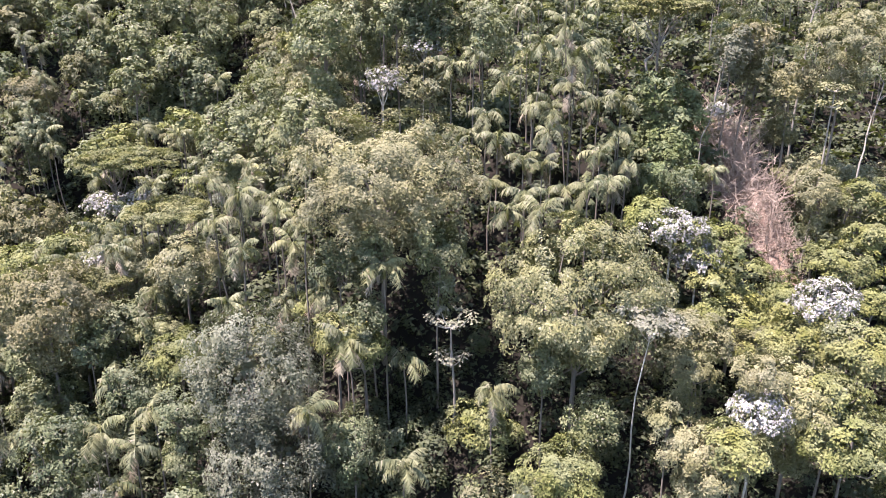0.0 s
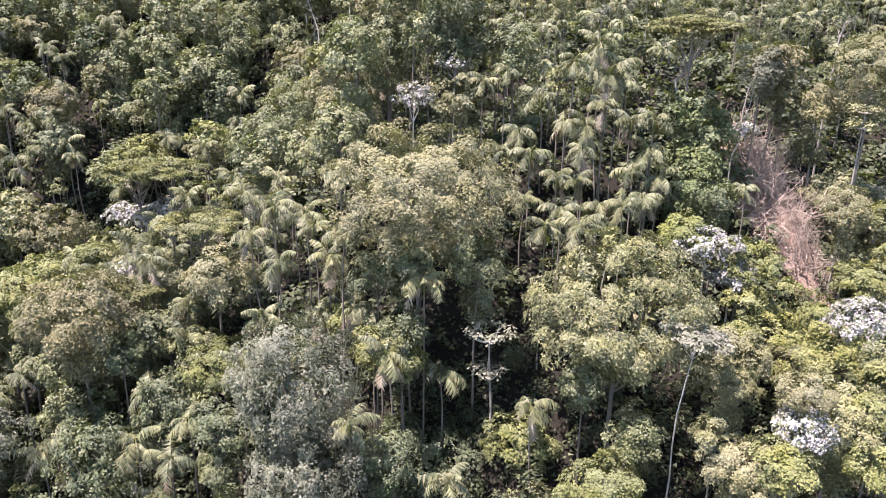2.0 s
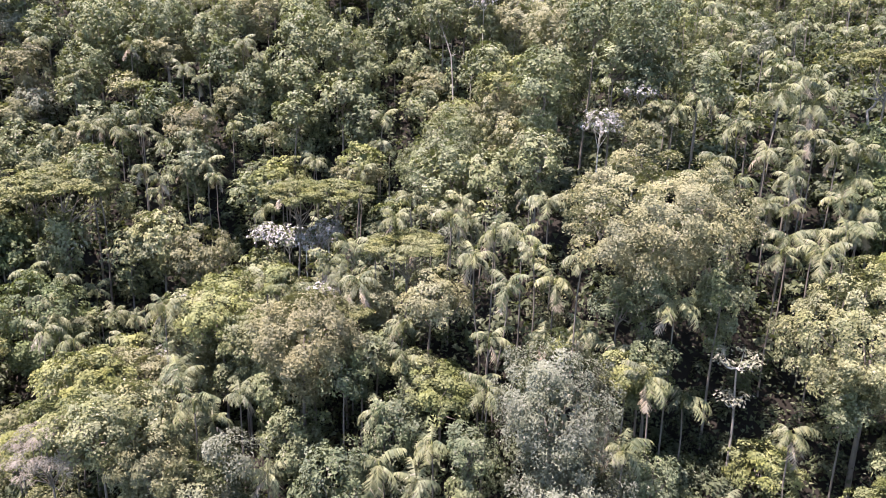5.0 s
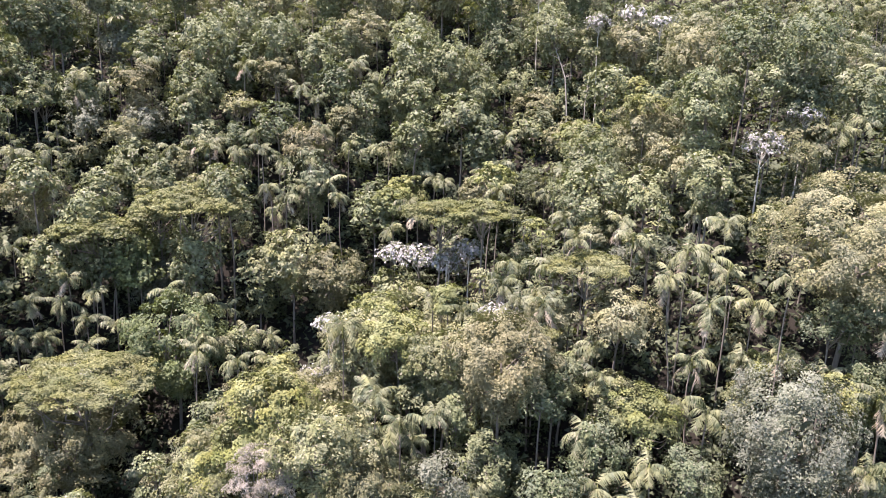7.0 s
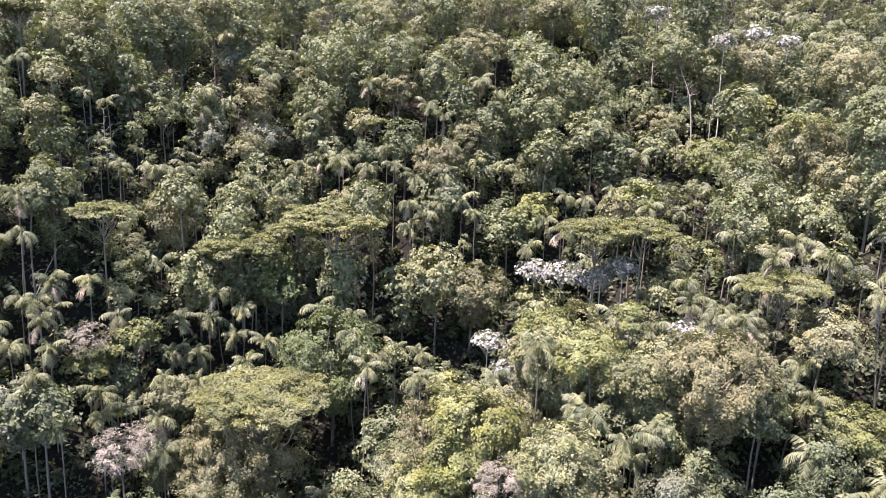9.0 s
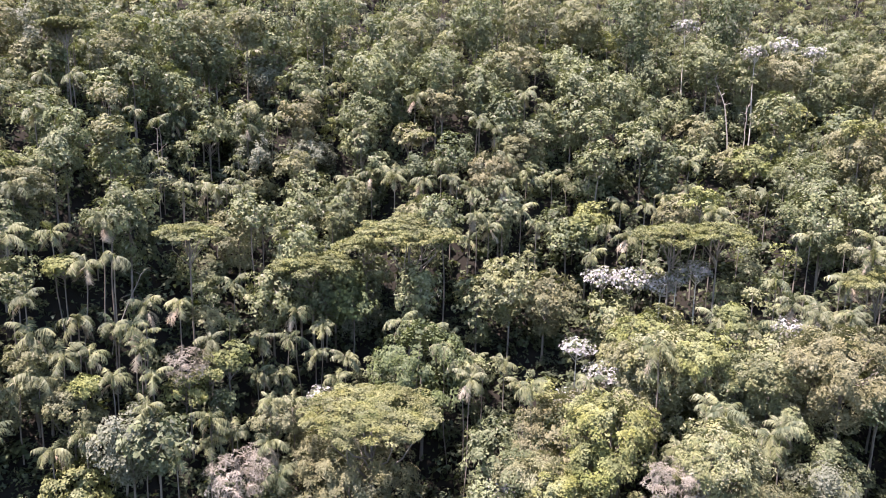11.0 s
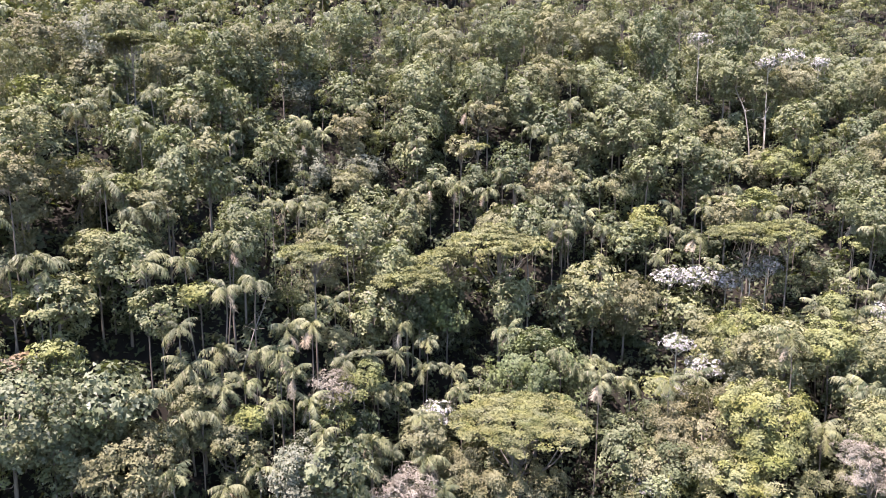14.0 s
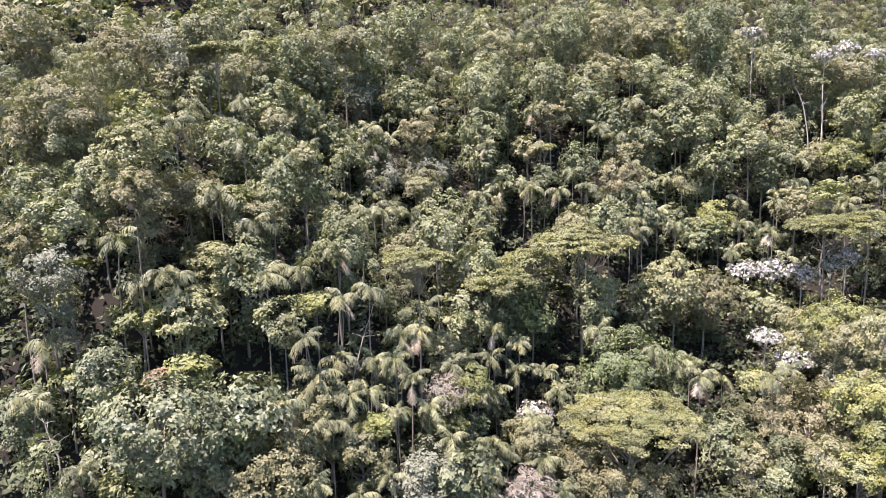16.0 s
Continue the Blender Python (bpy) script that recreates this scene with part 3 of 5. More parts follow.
plant("grey", -91.1, 120.5, 63.5, 3.1)
plant("grey", -90.8, 107.0, 51.4, 2.9)
plant("grey", -83.1, 110.4, 51.4, 3.6)
plant("grey", -75.3, 91.5, 30.5, 3.4)
plant("grey", -45.9, 66.9, 29.1, 2.8)
plant("grey", -13.2, 44.9, 36.8, 4.0)
plant("grey", -12.1, 43.3, 31.0, 3.8)
plant("broad", -117.2, 60.4, 37.1, 4.8)
plant("broad", -114.5, 60.6, 34.3, 2.2)
plant("broad", -111.0, 62.5, 36.8, 3.4)
plant("broad", -92.9, 62.0, 28.8, 3.1)
plant("lime", -124.3, 65.9, 39.7, 1.3)
plant("lime", -120.5, 88.4, 60.7, 2.9)
plant("lime", -119.4, 61.5, 31.9, 2.6)
plant("lime", -118.9, 69.3, 43.3, 2.4)
plant("lime", -114.8, 64.7, 39.4, 1.8)
plant("lime", -110.5, 75.3, 52.5, 1.3)
plant("lime", -106.2, 104.2, 69.0, 2.2)
plant("lime", -103.9, 71.9, 42.2, 1.8)
plant("lime", -102.4, 86.3, 55.5, 1.2)
plant("lime", -100.2, 62.2, 23.8, 2.9)
plant("lime", -100.0, 65.1, 32.3, 1.6)
plant("lime", -92.2, 70.3, 30.0, 2.3)
plant("lime", -90.1, 71.5, 31.3, 1.7)
plant("lime", -88.5, 73.3, 32.0, 2.3)
plant("lime", -56.8, 54.0, 26.7, 2.5)
plant("lime", -55.6, 64.8, 20.6, 2.7)
plant("lime", -54.8, 60.2, 24.1, 2.2)
plant("lime", -54.6, 71.6, 28.7, 1.8)
plant("lime", -53.9, 57.1, 24.8, 2.2)
plant("lime", -53.9, 54.2, 28.7, 2.3)
plant("lime", -52.7, 59.8, 31.3, 2.3)
plant("lime", -52.1, 56.6, 30.8, 3.9)
plant("lime", -44.9, 97.8, 41.5, 2.7)
plant("lime", -44.2, 93.7, 43.1, 2.9)
plant("lime", -43.8, 71.0, 34.2, 3.5)
plant("lime", -42.5, 96.8, 44.1, 2.7)
plant("lime", -41.7, 61.2, 36.3, 3.0)
plant("lime", -37.0, 64.7, 38.1, 1.1)
plant("lime", -36.9, 66.0, 38.8, 1.6)
plant("lime", -31.5, 86.7, 47.7, 2.4)
plant("lime", -21.4, 54.5, 33.6, 2.3)
plant("lime", -21.2, 52.2, 33.5, 2.7)
plant("lime", -19.0, 97.4, 51.8, 3.3)
plant("lime", -15.6, 80.1, 57.1, 2.2)
plant("lime", -11.6, 55.4, 36.8, 1.6)
plant("lime", -11.1, 104.3, 58.0, 3.6)
plant("lime", -7.7, 47.9, 37.9, 1.8)
plant("lime", -6.1, 48.6, 36.2, 2.1)
plant("lime", 2.9, 47.0, 28.4, 2.6)
plant("lime", 7.6, 39.5, 31.8, 2.6)
plant("lime", 17.1, 36.1, 35.8, 1.8)
plant("lime", 17.0, 56.7, 44.5, 2.0)
plant("lime", 19.7, 63.9, 45.5, 1.1)
plant("lime", 20.1, 50.2, 38.3, 1.3)
plant("lime", 20.9, 52.9, 40.0, 1.5)
plant("lime", 21.5, 55.6, 42.5, 2.7)
plant("lime", 22.9, 52.4, 35.9, 3.5)
plant("lime", 24.5, 39.5, 37.6, 1.7)
plant("lime", 25.1, 38.4, 35.0, 2.9)
plant("lime", 26.3, 58.4, 36.6, 3.4)
plant("lime", 26.7, 48.6, 37.6, 3.0)
plant("lime", 26.8, 51.2, 39.7, 1.5)
plant("lime", 28.8, 44.1, 37.6, 2.4)
plant("lime", 31.7, 49.0, 39.7, 1.6)
plant("lime", 32.6, 55.5, 40.6, 2.7)
plant("lime", 35.4, 56.6, 42.6, 2.3)
plant("pale", -119.1, 76.9, 57.3, 3.3)
plant("pale", -115.3, 69.1, 43.1, 3.1)
plant("pale", -113.6, 61.3, 31.4, 2.0)
plant("pale", -112.8, 72.3, 46.7, 2.5)
plant("pale", -60.0, 85.7, 35.5, 3.1)
plant("pale", -56.2, 86.2, 37.2, 3.5)
plant("pale", -46.7, 47.2, 32.6, 3.0)
plant("pale", -45.4, 50.4, 31.6, 3.2)
plant("pale", -44.5, 64.5, 28.9, 3.0)
plant("pale", -44.5, 63.5, 34.6, 3.4)
plant("pale", -42.8, 51.8, 29.4, 2.2)
plant("pale", -40.9, 67.4, 32.6, 3.6)
plant("pale", -40.8, 74.2, 31.5, 5.7)
plant("pale", -37.0, 57.9, 35.4, 2.9)
plant("pale", -36.5, 58.8, 33.1, 2.7)
plant("pale", -34.2, 62.5, 35.5, 2.8)
plant("pale", -23.3, 54.9, 34.1, 2.1)
plant("pale", -16.2, 108.0, 64.4, 3.3)
plant("pale", 9.5, 47.3, 41.2, 5.6)
plant("pale", 22.7, 41.0, 35.9, 3.3)
plant("bare", -91.9, 70.1, 32.4, 2.2)
plant("bare", -86.1, 63.3, 23.6, 2.7)
plant("bare", -84.6, 65.5, 23.9, 2.1)
plant("bare", -50.3, 46.8, 30.6, 2.6)
plant("olive", -113.2, 99.2, 70.6, 3.1)
plant("olive", -108.9, 75.9, 50.2, 2.6)
plant("olive", -107.8, 105.0, 65.6, 3.4)
plant("olive", -105.0, 65.9, 34.8, 2.2)
plant("olive", -105.4, 91.6, 59.6, 1.9)
plant("olive", -103.7, 66.5, 31.1, 2.7)
plant("olive", -103.3, 84.7, 55.9, 1.8)
plant("olive", -101.2, 65.0, 30.2, 2.7)
plant("olive", -99.0, 114.4, 70.3, 3.2)
plant("olive", -93.2, 119.2, 71.2, 3.1)
plant("olive", -91.0, 75.3, 36.2, 1.5)
plant("olive", -90.7, 106.0, 46.9, 2.9)
plant("olive", -90.4, 91.1, 42.9, 3.4)
plant("olive", -84.7, 106.2, 49.6, 2.9)
plant("olive", -83.0, 68.4, 27.3, 2.3)
plant("olive", -81.8, 75.4, 24.4, 2.2)
plant("olive", -75.7, 104.1, 46.2, 2.4)
plant("olive", -68.2, 107.0, 54.3, 2.4)
plant("olive", -66.9, 91.9, 45.0, 3.1)
plant("olive", -67.0, 123.3, 70.8, 3.5)
plant("olive", -58.3, 65.9, 22.3, 2.4)
plant("olive", -58.4, 56.1, 27.6, 1.9)
plant("olive", -51.3, 106.7, 52.5, 3.4)
plant("olive", -50.9, 115.4, 66.1, 3.7)
plant("olive", -46.6, 66.0, 34.0, 2.7)
plant("olive", -49.0, 61.5, 30.1, 2.8)
plant("olive", -48.8, 120.9, 73.9, 3.7)
plant("olive", -43.5, 47.5, 29.2, 2.8)
plant("olive", -42.6, 52.5, 24.6, 3.4)
plant("olive", -38.5, 126.5, 74.2, 3.8)
plant("olive", -38.4, 120.9, 73.1, 3.2)
plant("olive", -32.5, 59.2, 36.4, 3.1)
plant("olive", -32.3, 91.7, 45.1, 3.2)
plant("olive", -27.9, 61.3, 38.5, 2.7)
plant("olive", -23.8, 107.8, 54.8, 3.4)
plant("olive", -22.1, 58.1, 39.7, 3.1)
plant("olive", -19.6, 101.5, 50.1, 3.6)
plant("olive", -14.4, 81.9, 54.5, 3.7)
plant("olive", -13.1, 75.0, 51.5, 3.2)
plant("olive", -11.0, 105.8, 65.3, 3.4)
plant("olive", -9.2, 82.8, 62.8, 3.4)
plant("olive", -7.8, 89.8, 65.2, 3.3)
plant("olive", -4.6, 54.8, 47.8, 6.7)
plant("olive", -1.3, 72.1, 54.2, 3.0)
plant("olive", 13.8, 38.6, 36.5, 1.2)
plant("olive", 15.7, 37.6, 34.4, 2.5)
plant("olive", 16.5, 42.1, 38.2, 1.4)
plant("olive", 18.7, 48.2, 37.3, 2.4)
plant("olive", 19.3, 38.8, 39.6, 1.5)
plant("olive", 23.8, 55.0, 36.2, 2.1)
plant("olive", 23.9, 49.6, 36.7, 1.7)
plant("olive", 34.5, 66.4, 45.8, 2.6)
plant("olive", 35.1, 64.5, 57.9, 3.5)
plant("olive", 38.2, 66.6, 43.5, 4.4)
plant("olive", 40.0, 66.3, 44.7, 2.9)
plant("palm", -126.6, 64.6, 38.0, 1.8)
plant("palm", -125.8, 66.4, 42.4, 1.8)
plant("palm", -123.2, 61.4, 33.4, 1.8)
plant("palm", -120.0, 68.8, 49.9, 1.8)
plant("palm", -119.0, 71.4, 54.4, 1.8)
plant("palm", -118.6, 68.2, 46.0, 1.8)
plant("palm", -116.7, 68.0, 46.9, 1.8)
plant("palm", -116.1, 85.2, 59.4, 1.8)
plant("palm", -115.9, 68.3, 46.3, 1.8)
plant("palm", -114.5, 95.2, 61.5, 1.8)
plant("palm", -111.9, 74.5, 52.7, 1.8)
plant("palm", -109.5, 81.0, 57.7, 1.8)
plant("palm", -109.5, 91.6, 61.4, 1.8)
plant("palm", -109.0, 73.8, 49.9, 1.8)
plant("palm", -108.3, 70.4, 45.7, 1.8)
plant("palm", -107.9, 62.2, 36.4, 1.8)
plant("palm", -105.8, 59.2, 30.2, 1.8)
plant("palm", -105.4, 66.8, 40.4, 1.8)
plant("palm", -105.2, 64.0, 32.9, 1.8)
plant("palm", -105.2, 72.8, 45.5, 1.8)
plant("palm", -104.7, 66.2, 37.0, 1.8)
plant("palm", -103.6, 64.3, 33.5, 1.8)
plant("palm", -102.2, 70.3, 37.1, 1.8)
plant("palm", -101.9, 61.8, 27.4, 1.8)
plant("palm", -101.9, 65.7, 34.9, 1.8)
plant("palm", -101.5, 71.3, 42.7, 1.8)
plant("palm", -101.5, 104.4, 56.0, 1.8)
plant("palm", -101.5, 97.9, 56.1, 1.8)
plant("palm", -101.2, 75.3, 46.3, 1.8)
plant("palm", -100.1, 67.1, 34.6, 1.8)
plant("palm", -100.0, 105.0, 57.5, 1.8)
plant("palm", -99.2, 62.4, 28.5, 1.8)
plant("palm", -98.8, 70.3, 36.6, 1.8)
plant("palm", -98.8, 71.4, 43.3, 1.8)
plant("palm", -97.8, 66.0, 32.5, 1.8)
plant("palm", -96.9, 69.9, 36.5, 1.8)
plant("palm", -96.6, 89.8, 48.6, 1.8)
plant("palm", -96.0, 71.2, 38.3, 1.8)
plant("palm", -95.7, 68.1, 35.0, 1.8)
plant("palm", -95.7, 105.3, 56.0, 1.8)
plant("palm", -94.9, 94.9, 47.6, 1.8)
plant("palm", -94.4, 67.1, 32.4, 1.8)
plant("palm", -93.5, 62.5, 31.2, 1.8)
plant("palm", -93.4, 74.0, 37.8, 1.8)
plant("palm", -93.3, 92.5, 47.9, 1.8)
plant("palm", -91.8, 108.4, 58.0, 1.8)
plant("palm", -91.8, 107.1, 55.6, 1.8)
plant("palm", -91.1, 61.9, 26.8, 1.8)
plant("palm", -90.8, 97.0, 47.8, 1.8)
plant("palm", -90.2, 73.4, 34.0, 1.8)
plant("palm", -90.0, 92.1, 47.2, 1.8)
plant("palm", -88.9, 65.6, 26.0, 1.8)
plant("palm", -88.8, 65.4, 28.6, 1.8)
plant("palm", -87.1, 89.3, 44.4, 1.8)
plant("palm", -86.5, 66.9, 26.4, 1.8)
plant("palm", -86.4, 80.8, 31.5, 1.8)
plant("palm", -86.2, 77.4, 28.6, 1.8)
plant("palm", -83.7, 78.8, 28.1, 1.8)
plant("palm", -83.3, 66.0, 25.8, 1.8)
plant("palm", -83.4, 68.0, 29.3, 1.8)
plant("palm", -83.1, 82.0, 31.2, 1.8)
plant("palm", -82.5, 82.8, 34.3, 1.8)
plant("palm", -82.8, 112.3, 60.3, 1.8)
plant("palm", -82.1, 64.0, 23.2, 1.8)
plant("palm", -81.8, 73.0, 27.0, 1.8)
plant("palm", -80.0, 81.5, 29.3, 1.8)
plant("palm", -79.2, 82.7, 32.6, 1.8)
plant("palm", -77.1, 75.9, 28.2, 1.8)
plant("palm", -77.0, 103.4, 48.0, 1.8)
plant("palm", -76.4, 81.6, 28.7, 1.8)
plant("palm", -75.2, 106.1, 55.1, 1.8)
plant("palm", -73.6, 104.4, 48.8, 1.8)
plant("palm", -70.4, 100.2, 48.7, 1.8)
plant("palm", -70.2, 103.2, 49.0, 1.8)
plant("palm", -69.9, 80.3, 33.5, 1.8)
plant("palm", -67.9, 83.5, 34.2, 1.8)
plant("palm", -67.2, 107.7, 60.0, 1.8)
plant("palm", -66.2, 100.0, 48.5, 1.8)
plant("palm", -65.7, 80.9, 32.9, 1.8)
plant("palm", -65.5, 75.4, 32.3, 1.8)
plant("palm", -63.8, 100.7, 50.8, 1.8)
plant("palm", -63.4, 73.5, 30.7, 1.8)
plant("palm", -62.8, 70.1, 30.5, 1.8)
plant("palm", -62.6, 98.5, 48.9, 1.8)
plant("palm", -60.6, 81.4, 28.6, 1.8)
plant("palm", -60.0, 91.1, 45.0, 1.8)
plant("palm", -59.7, 98.5, 47.5, 1.8)
plant("palm", -58.3, 103.3, 57.1, 1.8)
plant("palm", -58.0, 91.9, 43.3, 1.8)
plant("palm", -57.5, 79.9, 28.6, 1.8)
plant("palm", -56.5, 74.8, 27.7, 1.8)
plant("palm", -55.8, 95.0, 44.2, 1.8)
plant("palm", -55.9, 102.5, 55.6, 1.8)
plant("palm", -57.4, 65.4, 31.4, 1.8)
plant("palm", -55.3, 96.7, 48.2, 1.8)
plant("palm", -54.6, 100.0, 51.9, 1.8)
plant("palm", -53.1, 95.3, 45.0, 1.8)
plant("palm", -51.3, 93.4, 43.6, 1.8)
plant("palm", -50.8, 107.2, 61.0, 1.8)
plant("palm", -48.1, 105.9, 59.3, 1.8)
plant("palm", -46.5, 61.0, 36.6, 1.8)
plant("palm", -46.0, 56.3, 28.8, 1.8)
plant("palm", -44.3, 90.0, 39.9, 1.8)
plant("palm", -44.1, 58.4, 27.7, 1.8)
plant("palm", -43.6, 55.8, 33.2, 1.8)
plant("palm", -42.9, 54.3, 33.1, 1.8)
plant("palm", -42.0, 67.8, 31.2, 1.8)
plant("palm", -42.1, 91.3, 43.2, 1.8)
plant("palm", -40.7, 50.8, 32.7, 1.8)
plant("palm", -40.7, 87.1, 42.9, 1.8)
plant("palm", -39.7, 52.1, 30.4, 1.8)
plant("palm", -38.7, 96.1, 45.9, 1.8)
plant("palm", -38.4, 66.3, 37.9, 1.8)
plant("palm", -37.9, 53.8, 32.0, 1.8)
plant("palm", -37.6, 90.1, 46.4, 1.8)
plant("palm", -35.5, 64.0, 37.6, 1.8)
plant("palm", -34.9, 50.0, 27.0, 1.8)
plant("palm", -32.5, 95.7, 46.9, 1.8)
plant("palm", -31.9, 64.0, 40.5, 1.8)
plant("palm", -31.0, 68.8, 41.4, 1.8)
plant("palm", -31.0, 84.0, 46.4, 1.8)
plant("palm", -30.6, 61.6, 39.8, 1.8)
plant("palm", -30.0, 94.9, 48.5, 1.8)
plant("palm", -29.5, 95.5, 51.6, 1.8)
plant("palm", -28.7, 59.7, 40.2, 1.8)
plant("palm", -27.5, 62.5, 42.6, 1.8)
plant("palm", -25.9, 50.8, 32.0, 1.8)
plant("palm", -25.8, 47.0, 30.0, 1.8)
plant("palm", -25.7, 61.9, 45.5, 1.8)
plant("palm", -24.8, 73.3, 45.2, 1.8)
plant("palm", -24.6, 56.9, 37.2, 1.8)
plant("palm", -24.4, 45.6, 26.4, 1.8)
plant("palm", -24.3, 55.1, 35.2, 1.8)
plant("palm", -23.6, 77.3, 45.9, 1.8)
plant("palm", -23.0, 46.2, 29.0, 1.8)
plant("palm", -21.9, 47.6, 31.5, 1.8)
plant("palm", -21.5, 75.8, 45.5, 1.8)
plant("palm", -20.7, 62.0, 45.7, 1.8)
plant("palm", -19.8, 84.2, 49.9, 1.8)
plant("palm", -19.5, 70.7, 45.5, 1.8)
plant("palm", -19.0, 74.5, 44.6, 1.8)
plant("palm", -18.8, 63.9, 44.7, 1.8)
plant("palm", -18.8, 56.7, 43.6, 1.8)
plant("palm", -18.3, 52.7, 34.2, 1.8)
plant("palm", -17.8, 48.3, 35.6, 1.8)
plant("palm", -17.5, 53.3, 37.7, 1.8)
plant("palm", -17.1, 58.1, 45.5, 1.8)
plant("palm", -16.6, 72.7, 48.5, 1.8)
plant("palm", -16.1, 54.5, 41.9, 1.8)
plant("palm", -14.6, 59.2, 44.9, 1.8)
plant("palm", -13.8, 57.3, 43.9, 1.8)
plant("palm", -13.0, 54.5, 37.6, 1.8)
plant("palm", -13.1, 67.0, 47.5, 1.8)
plant("palm", -12.9, 67.4, 52.0, 1.8)
plant("palm", -12.2, 55.3, 42.0, 1.8)
plant("palm", -10.7, 88.2, 53.9, 1.8)
plant("palm", -10.6, 53.0, 44.7, 1.8)
plant("palm", -9.8, 54.0, 38.6, 1.8)
plant("palm", -9.1, 42.2, 34.4, 1.8)
plant("palm", -8.0, 50.5, 38.1, 1.8)
plant("palm", -6.9, 45.9, 38.0, 1.8)
plant("palm", -4.3, 49.2, 42.3, 1.8)
plant("palm", -3.0, 48.9, 35.1, 1.8)
plant("palm", 0.9, 70.0, 55.4, 1.8)
plant("palm", 2.4, 65.3, 49.7, 1.8)
plant("palm", 3.0, 69.9, 56.4, 1.8)
plant("palm", 3.4, 44.9, 34.6, 1.8)
plant("palm", 4.0, 66.2, 51.1, 1.8)
plant("palm", 4.2, 60.9, 46.0, 1.8)
plant("palm", 4.9, 63.9, 49.4, 1.8)
plant("palm", 5.0, 53.4, 45.5, 1.8)
plant("palm", 6.1, 67.6, 54.0, 1.8)
plant("palm", 6.5, 55.4, 46.3, 1.8)
plant("palm", 6.9, 60.8, 48.0, 1.8)
plant("palm", 7.4, 51.8, 45.9, 1.8)
plant("palm", 7.9, 64.9, 52.3, 1.8)
plant("palm", 8.5, 60.5, 47.6, 1.8)
plant("palm", 8.7, 65.3, 57.6, 1.8)
plant("palm", 9.2, 62.5, 50.1, 1.8)
plant("palm", 9.7, 63.5, 52.0, 1.8)
plant("palm", 10.2, 58.2, 46.1, 1.8)
plant("palm", 10.8, 66.2, 59.1, 1.8)
plant("palm", 11.2, 64.0, 53.9, 1.8)
plant("palm", 11.6, 56.2, 46.6, 1.8)
plant("palm", 11.8, 65.5, 56.2, 1.8)
plant("palm", 12.8, 65.8, 57.2, 1.8)
plant("palm", 13.5, 61.1, 48.4, 1.8)
plant("palm", 13.6, 63.1, 52.5, 1.8)
plant("palm", 15.2, 62.6, 50.2, 1.8)
plant("palm", 15.5, 63.0, 52.5, 1.8)
plant("palm", 16.3, 62.5, 47.7, 1.8)
plant("rust", -117.3, 64.1, 39.4, 1.3)
plant("silver", -79.0, 78.2, 25.3, 2.0)
plant("silver", -58.9, 66.9, 20.0, 2.1)
plant("silver", -51.0, 73.8, 27.0, 1.6)
plant("silver", -50.0, 75.6, 32.2, 1.8)
plant("silver", -47.3, 73.7, 29.6, 2.1)
plant("silver", -43.5, 88.2, 37.5, 2.1)
plant("silver", -40.5, 86.4, 37.6, 2.3)
plant("silver", -37.0, 79.8, 39.3, 1.3)
plant("silver", -36.6, 85.1, 37.2, 2.1)
plant("silver", -34.5, 80.0, 40.1, 1.9)
plant("silver", -32.4, 63.5, 38.2, 1.6)
plant("silver", -24.0, 114.0, 72.4, 1.9)
plant("silver", -16.2, 105.7, 67.9, 1.7)
plant("silver", -11.5, 106.0, 69.2, 1.7)
plant("silver", -7.9, 104.0, 68.1, 1.6)
plant("silver", -5.8, 71.8, 54.0, 2.0)
plant("silver", -1.9, 72.0, 57.1, 1.5)
plant("silver", 18.5, 55.2, 43.8, 2.4)
plant("silver", 19.2, 38.4, 37.2, 1.8)
plant("silver", 20.7, 55.0, 41.5, 2.0)
plant("silver", 27.8, 48.4, 40.2, 2.3)
clearings.append((-127.8, 65.7, 1.6))
clearings.append((-126.8, 61.7, 1.7))
clearings.append((-117.3, 57.7, 1.1))
clearings.append((-114.6, 64.8, 1.2))
clearings.append((-113.9, 81.6, 1.4))
clearings.append((-112.8, 68.6, 1.5))
clearings.append((-111.8, 65.0, 1.9))
clearings.append((-110.3, 63.8, 1.4))
clearings.append((-110.0, 59.6, 1.4))
clearings.append((-107.6, 62.3, 1.6))
clearings.append((-107.0, 71.4, 1.7))
clearings.append((-105.1, 57.5, 1.4))
clearings.append((-100.7, 82.4, 1.6))
clearings.append((-100.1, 65.0, 1.0))
clearings.append((-99.9, 60.7, 1.2))
clearings.append((-99.7, 97.3, 1.8))
clearings.append((-97.0, 71.0, 1.1))
clearings.append((-96.7, 57.8, 1.3))
clearings.append((-96.3, 114.9, 2.6))
clearings.append((-95.4, 113.8, 1.7))
clearings.append((-89.6, 68.2, 1.4))
clearings.append((-87.8, 68.6, 1.8))
clearings.append((-85.8, 76.6, 1.9))
clearings.append((-79.4, 79.6, 2.1))
clearings.append((-76.7, 75.2, 2.6))
clearings.append((-76.3, 91.7, 2.3))
clearings.append((-73.6, 71.6, 1.9))
clearings.append((-73.4, 93.8, 1.9))
clearings.append((-71.4, 82.7, 1.8))
clearings.append((-66.9, 60.8, 1.7))
clearings.append((-66.3, 66.5, 1.8))
clearings.append((-64.2, 64.8, 1.8))
clearings.append((-60.2, 58.1, 1.8))
clearings.append((-58.5, 55.3, 1.2))
clearings.append((-58.4, 80.9, 2.1))
clearings.append((-58.1, 68.3, 1.9))
clearings.append((-53.3, 56.8, 1.3))
clearings.append((-52.4, 76.3, 2.6))
